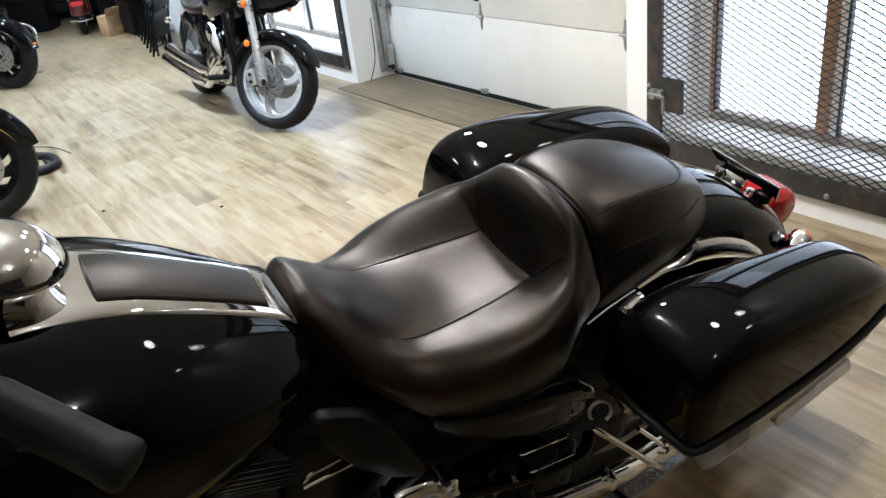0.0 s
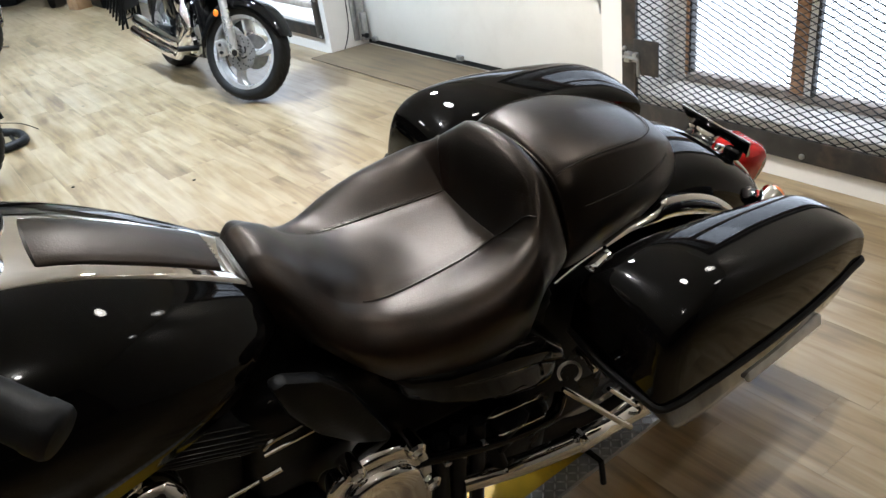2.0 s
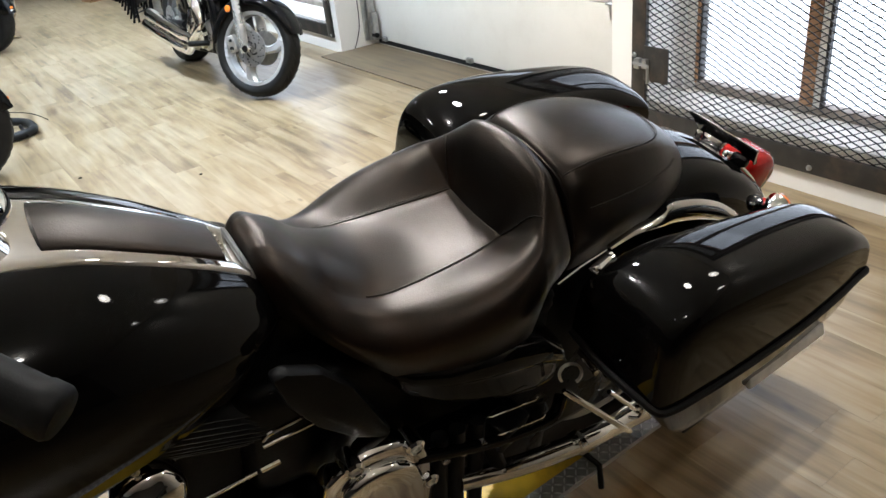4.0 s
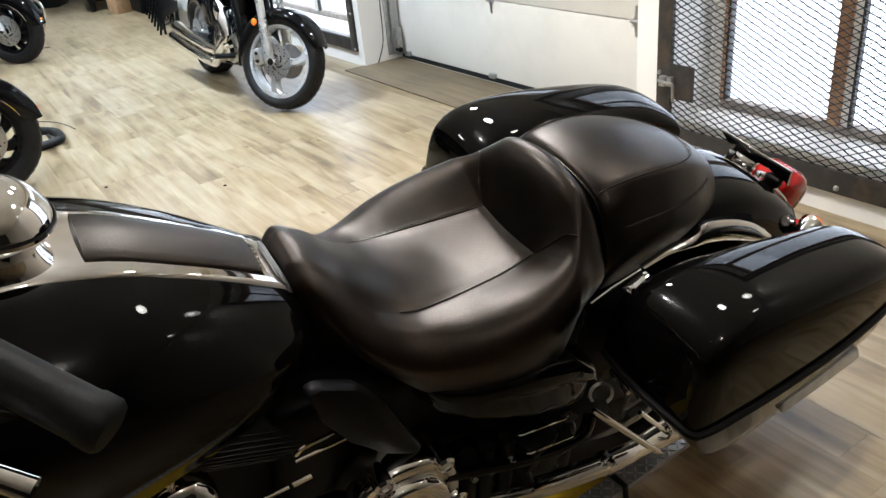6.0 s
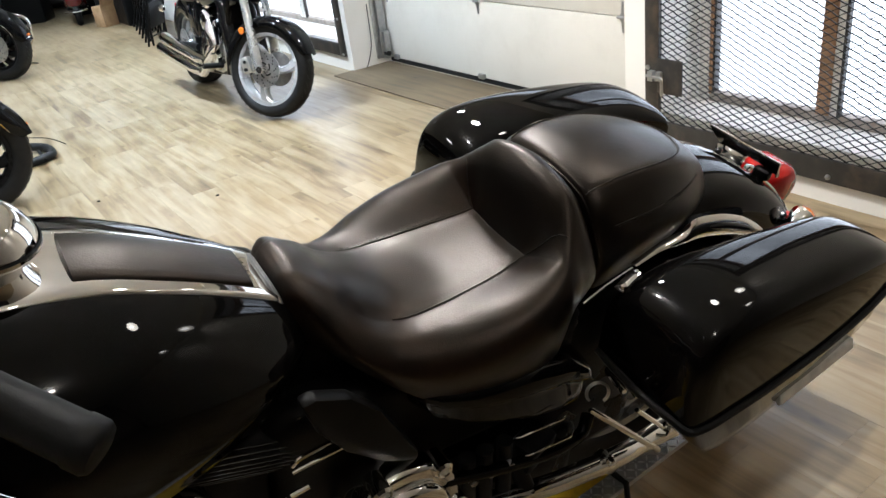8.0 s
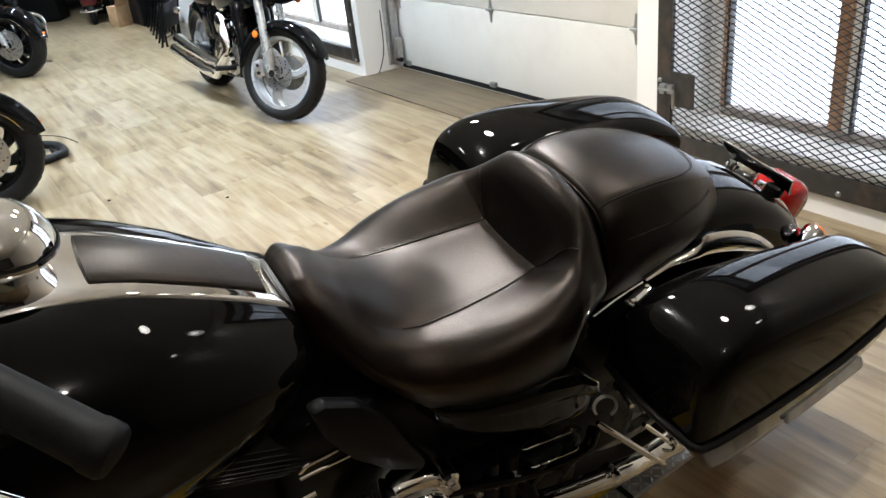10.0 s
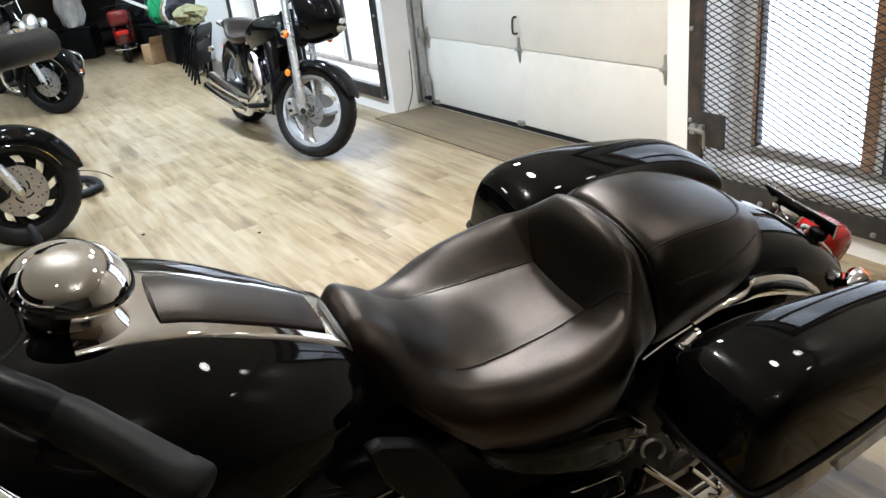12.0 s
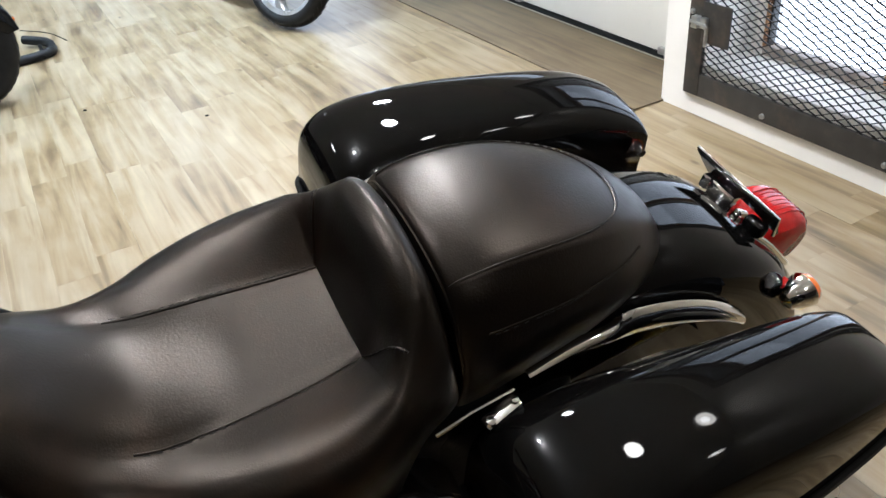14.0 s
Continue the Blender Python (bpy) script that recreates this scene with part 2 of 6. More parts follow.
STEEL_RUST = material("rusty_hinge_tube", (0.11, 0.075, 0.05), 0.6, 0.5, vary=0.4, scale=30, bump=0.3, dirt=(0.25, 0.13, 0.06), dirt_scale=12, dirt_amount=0.6)
GALV = material("galvanised_steel", (0.45, 0.45, 0.44), 0.35, 0.9, vary=0.15, scale=25, rough_vary=0.1)
# south and east walls are unseen; their dark colour is chosen to blacken reflections
WALL_DARK = material("dark_plain_wall", (0.05, 0.042, 0.036), 0.55, vary=0.2, scale=3, bump=0.2, bump_scale=60)
MESH_BLACK = material("black_mesh_paint", (0.010, 0.0095, 0.009), 0.5, 0.0, vary=0.3, scale=20, spec=0.25)
WOOD_GREY = material("weathered_rail", (0.34, 0.29, 0.25), 0.6, vary=0.3, scale=14, bump=0.3, bump_scale=50, dirt=(0.16, 0.11, 0.08), dirt_scale=9, dirt_amount=0.6)
DISC = material("brake_disc_steel", (0.48, 0.475, 0.465), 0.3, 0.9, vary=0.15, scale=30, rough_vary=0.08)
WOOD = material("orange_pine", (0.36, 0.195, 0.095), 0.5, vary=0.3, scale=18, bump=0.2, bump_scale=60, dirt=(0.2, 0.09, 0.04), dirt_scale=6, dirt_amount=0.5)
RUBBER = material("black_rubber", (0.008, 0.008, 0.008), 0.5, vary=0.25, scale=40, bump=0.2, bump_scale=160, rough_vary=0.12, spec=0.2)
TYRE = material("tyre_rubber", (0.008, 0.0075, 0.007), 0.5, vary=0.3, scale=25, bump=0.25, bump_scale=120, rough_vary=0.14, spec=0.2)
GLOSS_BLACK = material("gloss_black_paint", (0.0035, 0.0033, 0.0032), 0.035, vary=0.2, scale=3, rough_vary=0.012, spec=0.19)
# same black paint as the lid, reflection raised to brighten the bag body
BAG_SHELL = material("gloss_black_more_reflective", (0.0035, 0.0033, 0.0032), 0.05, vary=0.2, scale=3, rough_vary=0.02, spec=0.5)
SATIN_BLACK = material("satin_black_plastic", (0.006, 0.006, 0.006), 0.36, vary=0.2, scale=30, bump=0.15, bump_scale=200, rough_vary=0.1, spec=0.1)
ENGINE_BLACK = material("black_engine_enamel", (0.006, 0.006, 0.006), 0.3, 0.0, spec=0.08, vary=0.25, scale=20, bump=0.2, bump_scale=140, rough_vary=0.12)
GREY_TRIM = material("grey_rubber_trim", (0.10, 0.10, 0.10), 0.5, vary=0.2, scale=40, bump=0.1, bump_scale=200)
FIN_BLACK = material("black_fin_edge", (0.12, 0.12, 0.12), 0.25, 0.6, vary=0.2, scale=30, rough_vary=0.08)
CHROME = material("chrome", (0.82, 0.81, 0.79), 0.035, 1.0, vary=0.03, scale=6, rough_vary=0.02)
CHROME_DULL = material("brushed_alloy", (0.60, 0.59, 0.57), 0.28, 0.75, vary=0.1, scale=30, rough_vary=0.08)
SILVER = material("silver_wheel_paint", (0.54, 0.54, 0.54), 0.26, 0.45, vary=0.06, scale=12, rough_vary=0.06)
LEATHER = material("black_leather", (0.0040, 0.0032, 0.0027), 0.33, vary=0.25, scale=9, bump=0.18, bump_scale=420, dirt=(0.030, 0.0135, 0.0060), dirt_scale=9, dirt_amount=0.6, rough_vary=0.07, spec=0.42)
LEATHER.node_tree.nodes["Principled BSDF"].inputs["Specular Tint"].default_value = (1.0, 0.84, 0.71, 1)
LEATHER.node_tree.nodes["Principled BSDF"].inputs["IOR"].default_value = 1.5
STITCH = material("dark_thread", (0.014, 0.012, 0.011), 0.6, vary=0.3, scale=200)
RED_LENS = material("red_lens", (0.42, 0.010, 0.008), 0.16, vary=0.12, scale=60, coat=0.2)
AMBER = material("amber_lens", (0.75, 0.17, 0.015), 0.15, vary=0.12, scale=60, coat=0.5)
CLEAR_LENS = material("headlamp_lens", (0.55, 0.55, 0.53), 0.08, 0.6, vary=0.3, scale=60, coat=0.6)
YELLOW = material("yellow_paint", (0.72, 0.47, 0.02), 0.42, vary=0.18, scale=12, bump=0.2, bump_scale=90, dirt=(0.12, 0.08, 0.04), dirt_scale=14, dirt_amount=0.7)
PLATE = material("aluminium_tread_plate", (0.46, 0.45, 0.43), 0.4, 0.1, vary=0.3, scale=18, rough_vary=0.12)
# paler than the plate: the glints of the bars are put into this colour
TREAD = material("pale_aluminium", (0.85, 0.84, 0.82), 0.35, 0.1, vary=0.15, scale=40)
RED_PAINT = material("dark_red_paint", (0.11, 0.008, 0.008), 0.12, vary=0.1, scale=4, coat=0.5)
CARD = material("brown_cardboard", (0.36, 0.23, 0.12), 0.75, vary=0.15, scale=14, bump=0.2, bump_scale=50)
CLOTH_WHITE = material("white_cloth", (0.62, 0.60, 0.57), 0.85, vary=0.12, scale=10, bump=0.5, bump_scale=25)
CLOTH_GREEN = material("green_plastic", (0.03, 0.32, 0.12), 0.4, vary=0.2, scale=10)
CLOTH_OLIVE = material("olive_cloth", (0.20, 0.19, 0.09), 0.85, vary=0.2, scale=14, bump=0.5, bump_scale=25)
CLOTH_DARK = material("charcoal_cloth", (0.018, 0.018, 0.022), 0.85, vary=0.3, scale=12, bump=0.5, bump_scale=30)
CLOTH_BLUE = material("blue_cloth", (0.04, 0.10, 0.30), 0.8, vary=0.2, scale=12, bump=0.4, bump_scale=30)
CLOTH_PURPLE = material("purple_cloth", (0.09, 0.03, 0.10), 0.8, vary=0.2, scale=12, bump=0.4, bump_scale=30)
CLOTH_YELLOW = material("yellow_cloth", (0.55, 0.48, 0.03), 0.75, vary=0.2, scale=12, bump=0.3, bump_scale=30)
LIME = material("lime_tag", (0.5, 0.65, 0.05), 0.5, vary=0.1, scale=20)
GLASS = clear_glass("window_glass")
DAYLIGHT = glow("bright_overcast_sky", (0.95, 0.98, 1.0), SKY_GLOW)
LAMP_GLOW = glow("lamp_glow", (1.0, 0.93, 0.82), 14.0)

# ---------------------------------------------------------------- the room
WY, DY = 2.958, 3.315      # wall face, garage door face
X0, X1, YB = -14.5, 4.6, -4.2


def wall_box(name, a, b, label, mat=WALL):
    c = [(p + q) / 2 for p, q in zip(a, b)]
    return solid(name, Shape().box(c, [abs(q - p) for p, q in zip(a, b)]), mat, label, "wall", kind="structure")


TH = 0.30
G0, G1 = -5.68, -2.737           # garage opening
W0, W1, WZ0, WZ1 = -2.50, -1.24, 0.20, 2.62   # near window opening
V0, V1 = -9.45, -5.83            # far window opening
wall_box("wall_north_east", (W1, WY, 0), (X1, WY + TH, CEIL), "warm white painted plaster wall beside the barred window")
wall_box("wall_north_sill", (W0, WY, 0), (W1, WY + TH, WZ0), "warm white wall strip below the barred window")
wall_box("wall_north_head", (W0, WY, WZ1), (W1, WY + TH, CEIL), "warm white wall above the barred window")
wall_box("wall_north_post", (G1, WY, 0), (W0, WY + 0.45, CEIL), "white wall post between garage door and window")
wall_box("wall_north_lintel", (G0, WY, 2.45), (G1, WY + TH, CEIL), "white wall above the garage door")
wall_box("wall_north_pier", (V1, WY, 0), (G0, WY + 0.45, CEIL), "white wall pier beside the garage door")
wall_box("wall_north_far_sill", (V0, WY, 0), (V1, WY + TH, 0.20), "white wall strip below the far window")
wall_box("wall_north_far_head", (V0, WY, 2.15), (V1, WY + TH, CEIL), "white wall above the far window")
wall_box("wall_north_west", (X0, WY, 0), (V0, WY + TH, CEIL), "white wall beyond the far window")
wall_box("wall_west", (X0 - TH, YB, 0), (X0, WY + TH, CEIL), "dark end wall of the showroom", WALL_DARK)
wall_box("wall_south", (X0, YB - TH, 0), (X1, YB, CEIL), "unseen wall behind the parked motorcycles, dark for black reflections", WALL_DARK)
wall_box("wall_east", (X1, YB, 0), (X1 + TH, WY + TH, CEIL), "unseen wall at the near end of the showroom, dark for black reflections", WALL_DARK)
solid("ceiling", Shape().box(((X0 + X1) / 2, (YB + WY) / 2, CEIL + 0.1), (X1 - X0 + 0.6, WY - YB + 1.2, 0.2)), CEILING, "flat beige painted ceiling", "ceiling", kind="structure")
solid("ground", Shape().box(((X0 + X1) / 2, -0.44, -0.06), (X1 - X0 + 0.6, 7.6, 0.1)), GROUT, "dark subfloor under the boards", "floor", kind="structure")
backdrop = solid("backdrop", Shape().box((-10.0, 4.9, 2.0), (30.0, 0.05, 6.4)), DAYLIGHT, "bright overcast daylight outside the windows", "backdrop", kind="structure")

# garage door
door = tagged(new("door_1"), "cream sectional steel garage door, closed", "garage door", kind="structure")
for i in range(4):
    z0 = 0.04 + i * 0.541
    part("door_section", Shape().box(((G0 + G1) / 2, DY + 0.025, z0 + 0.268), (G1 - G0 + 0.2, 0.05, 0.536), bevel=0.006), DOOR_WHITE, door)
part("bottom_seal", Shape().box(((G0 + G1) / 2, DY + 0.018, 0.021), (G1 - G0 + 0.1, 0.03, 0.036), bevel=0.008), RUBBER, door, "black rubber bottom seal")
part("threshold_strip", Shape().box(((G0 + G1) / 2, DY - 0.012, 0.004), (G1 - G0, 0.016, 0.008), bevel=0.002), GALV, door, "bright metal threshold strip")


def hinge_plate(x, z, parent):
    s = Shape().plate([(-0.03, 0), (-0.012, 0.03), (-0.008, 0.085), (0.008, 0.085), (0.012, 0.03), (0.03, 0), (0.012, -0.03), (0.008, -0.085), (-0.008, -0.085), (-0.012, -0.03)],
                      pose(x, DY - 0.0005, z, 90, 0, 0), 0.006)
    h = part("hinge", s, GALV, parent, "pointed galvanised door hinge")
    part("hinge_pin", Shape().tube([(x - 0.035, DY - 0.012, z), (x + 0.035, DY - 0.012, z)], 0.009, 10), GALV, h)


for x in (-5.60, -4.40, -3.075):
    for i in (1, 2, 3):
        hinge_plate(x, 0.04 + i * 0.541 - 0.004, door)
for x in (-5.56, -4.42, -3.10):
    part("bottom_bracket", Shape().box((x, DY - 0.012, 0.055), (0.06, 0.03, 0.035), bevel=0.004), GALV, door, "galvanised bottom bracket")
part("corner_plate", Shape().box((G1 - 0.02, DY - 0.006, 0.13), (0.05, 0.012, 0.19), bevel=0.003), GALV, door, "grey steel corner plate")
part("pull_handle", Shape().tube([(-4.40, DY - 0.01, 0.80), (-4.41, DY - 0.035, 0.79), (-4.41, DY - 0.04, 0.70), (-4.40, DY - 0.01, 0.69)], 0.008, 8, smooth=4), STEEL_DARK, door, "black pull handle")
track = tagged(new("trim_door_track"), "grey steel garage door track with roller brackets", "door track", kind="structure")
part("rail", Shape().box((G0 + 0.028, DY - 0.055, 1.25), (0.018, 0.07, 2.4), bevel=0.003), GALV, track)
part("angle", Shape().box((G0 + 0.006, DY - 0.10, 1.25), (0.008, 0.06, 2.4)), GALV, track)
part("bracket", Shape().box((G0 + 0.05, DY - 0.05, 0.16), (0.05, 0.05, 0.22), bevel=0.006), GALV, track)
part("bracket", Shape().box((G0 + 0.045, DY - 0.05, 0.62), (0.04, 0.05, 0.09), bevel=0.006), GALV, track)
part("roller", Shape().tube([(G0 + 0.02, DY - 0.06, 0.09), (G0 + 0.09, DY - 0.06, 0.09)], 0.02, 14), RUBBER, track)
cable = solid("door_cable", Shape().tube([(G0 + 0.004, WY + 0.12, 0.01), (G0 + 0.012, WY + 0.16, 0.10), (G0 + 0.012, WY + 0.19, 0.22), (G0 + 0.01, WY + 0.20, 0.5)], 0.004, 6, smooth=5), RUBBER, "thin dark cable hanging beside the garage door", "cable")
mat_sheet = solid("door_mat", Shape().box(((G0 + G1) / 2 - 0.01, 3.04, 0.005), (G1 - G0 + 0.05, 0.52, 0.009), bevel=0.003), MAT_BROWN, "worn brown board lying in front of the garage door", "threshold board")


def barred_window(a, b, z0, z1, name, mullions, wood=WOOD):
    """Pine window set back in the wall with glass panes."""
    w = tagged(new(name), "pine window with clear panes and a deep white sill", "window", kind="structure")
    gy = WY + 0.285
    for x, sd in ((a + 0.05, 1), (b - 0.05, -1)):
        part("window_frame", Shape().box((x, gy, (z0 + z1) / 2), (0.06, 0.07, z1 - z0), bevel=0.004), WALL, w, "white painted jamb")
        part("jamb_strip", Shape().box((x + sd * 0.038, gy - 0.012, (z0 + z1) / 2 + 0.02), (0.014, 0.05, z1 - z0 - 0.12), bevel=0.003), wood, w, "narrow pine strip")
        part("jamb_strip", Shape().box((x + sd * 0.051, gy - 0.006, (z0 + z1) / 2 + 0.02), (0.010, 0.04, z1 - z0 - 0.12), bevel=0.002), STEEL_DARK, w, "dark edge strip")
    part("window_frame", Shape().box(((a + b) / 2, gy, z1 - 0.04), (b - a - 0.16, 0.07, 0.08), bevel=0.004), wood, w, "orange pine head")
    part("window_frame", Shape().box(((a + b) / 2, gy, z0 + 0.062), (b - a - 0.16, 0.06, 0.048), bevel=0.004), WOOD_GREY, w, "weathered grey bottom rail")
    part("window_sill", Shape().box(((a + b) / 2, WY + 0.150, z0 + 0.022), (b - a, 0.30, 0.04), bevel=0.006), WALL, w, "white painted sill")
    for x in mullions:
        part("mullion", Shape().box((x, gy - 0.005, (z0 + z1) / 2 + 0.02), (0.062, 0.08, z1 - z0 - 0.12), bevel=0.005), wood, w, "pine mullion")
        part("mullion_strip", Shape().box((x + 0.049, gy - 0.02, (z0 + z1) / 2 + 0.02), (0.034, 0.04, z1 - z0 - 0.12), bevel=0.003), WALL, w, "white frame strip")
        part("mullion_strip", Shape().box((x + 0.074, gy - 0.03, (z0 + z1) / 2 + 0.02), (0.014, 0.03, z1 - z0 - 0.12), bevel=0.003), STEEL_DARK, w, "dark edge strip")
    xs = [a + 0.08] + [m for x in mullions for m in (x - 0.043, x + 0.07)] + [b - 0.08]
    for p, q in zip(xs[::2], xs[1::2]):
        g = part("pane", Shape().box(((p + q) / 2, gy + 0.01, (z0 + z1) / 2 + 0.03), (q - p, 0.006, z1 - z0 - 0.1)), GLASS, w)
        g.visible_shadow = False
    return w


barred_window(W0, W1, WZ0, WZ1, "window_1", (-1.815,))
barred_window(V0, V1, 0.20, 2.15, "window_2", (-8.2, -7.0), WALL)


def grille(a, b, z0, z1, label, hinge_right=True, cell=(0.063, 0.0295)):
    """Black angle-steel frame with expanded metal, bolted to the wall."""
    g = thing("security_grille", label, "window grille", m=pose(0, WY, 0))
    fw, ft = 0.085, 0.022
    for x in (a + fw / 2, b - fw / 2):
        part("frame_upright", Shape().box((x, -ft / 2, (z0 + z1) / 2), (fw, ft, z1 - z0), bevel=0.003), STEEL_DARK, g)
    for z in (z0 + 0.05, z1 - 0.05):
        part("frame_rail", Shape().box(((a + b) / 2, -ft / 2 + 0.002, z), (b - a - 2 * fw, ft, 0.10), bevel=0.003), STEEL_DARK, g)
    for x, z in ((a + 0.02, 0.46), (a + 0.02, 0.9), (b - 0.02, z0 + 0.02), (b - 0.022, 0.42), (b - 0.02, 0.8), (a + 0.44, z0 + 0.028), (a + 0.98, z0 + 0.028)):
        if x < b:
            part("bolt", Shape().lathe([(0.0, 0.012), (0.006, 0.011), (0.011, 0.007), (0.0125, 0.0)], pose(x, -ft, z, 90, 0, 0), 12), GALV, g, "galvanised dome bolt")
    if cell is None:
        return g
    s = Shape()
    cw, ch = cell
    ax, bx, az, bz = a + fw - 0.02, b - fw + 0.02, z0 + 0.09, z1 - 0.09
    nx, nz = int((bx - ax) / cw), int((bz - az) / ch)
    th, dp = 0.0036, 0.006
    for k in range(nz):
        for side in (0, 1):
            v, f = [], []
            base = az + k * ch
            cnt = 2 * nx + 1
            for i in range(cnt):
                x = ax + i * cw / 2
                up = (i % 2 == 0)
                z = base + (0 if up else ch / 2) if side == 0 else base + (ch if up else ch / 2)
                y = -0.012 - (0.003 if up else -0.003)
                v += [(x, y - dp / 2, z - th / 2), (x, y + dp / 2, z - th / 2), (x, y + dp / 2, z + th / 2), (x, y - dp / 2, z + th / 2)]
                if i:
                    for e in range(4):
                        f.append((4 * i - 4 + e, 4 * i - 4 + (e + 1) % 4, 4 * i + (e + 1) % 4, 4 * i + e))
            s.add(v, f)
    me = bpy.data.meshes.new("mesh_panel")
    me.from_pydata(s.v, [], s.f)
    me.materials.append(MESH_BLACK)
    ob = new("mesh_panel", me)
    ob.parent = g
    tagged(ob, "black expanded metal mesh", kind="stuff")
    return g


near_grille = grille(-2.588, -1.150, 0.098, 2.70, "black steel security grille with expanded metal mesh, bolted over the window")
part("hinge_tube", Shape().tube([(-1.245, -0.03, 0.15), (-1.245, -0.03, 2.6)], 0.016, 12), STEEL_RUST, near_grille, "rusty hinge tube")
for k in range(60):
    part("slot", Shape().box((-1.205, -0.0235, 0.42 + k * 0.036), (0.010, 0.003, 0.020)), WALL, near_grille)
lock = part("latch_plate", Shape().box((-2.43, -0.028, 0.43), (0.15, 0.008, 0.17), bevel=0.003), STEEL_DARK, near_grille, "black steel latch plate")
part("latch_bolt", Shape().tube([(-2.56, -0.045, 0.425), (-2.47, -0.05, 0.425), (-2.46, -0.052, 0.42), (-2.458, -0.052, 0.34)], 0.008, 8), GALV, lock, "bent silver slide bolt")
part("latch_keeper", Shape().box((-2.535, -0.035, 0.425), (0.035, 0.03, 0.05), bevel=0.004), GALV, lock, "silver bolt keeper")
part("latch_keeper", Shape().box((-2.485, -0.04, 0.43), (0.03, 0.024, 0.045), bevel=0.004), GALV, lock, "silver bolt keeper")
far_grille = grille(-9.5, -5.757, 0.115, 2.2, "black steel grille frame over the far window", cell=None)

# ceiling lamps
lamp_ring = None
for x, y, share in SPOTS:
    if lamp_ring is None:
        lamp_ring = thing("ceiling_light", "small round recessed ceiling spotlight, lit", "ceiling light", "ceiling spotlights", pose(x, y, CEIL))
        part("trim_ring", Shape().lathe([(0.052, 0.0), (0.052, -0.006), (0.075, -0.008), (0.08, 0.0)], n=28), WALL, lamp_ring, "white trim ring")
        part("lens", Shape().lathe([(0.001, -0.002), (0.051, -0.002)], n=28), LAMP_GLOW, lamp_ring, "glowing lens")
    else:
        copy_thing(lamp_ring, pose(x, y, CEIL))
    is_fill = (x, y) in FILL_POINTS
    d = bpy.data.lights.new("spot_lamp", "POINT" if is_fill else "AREA")
    if is_fill:
        d.shadow_soft_size = 0.05
    else:
        # one added lamp is kept narrow to brighten the floor beside the bike
        d.shape, d.size, d.spread = "DISK", 0.22, radians(55 if (x > 0 and y < 0) else 120)
    d.energy, d.color = SPOT_WATTS * share * (4 if is_fill else 1), (0.87, 0.955, 1.0) if x < -3.5 else ((1.0, 0.91, 0.78) if x < -1.2 else (1.0, 0.87, 0.69))
    ob = new("spot_lamp", d)
    ob.location = (x, y, CEIL - (0.12 if is_fill else 0.02))

# ---------------------------------------------------------------- shared motorcycle parts


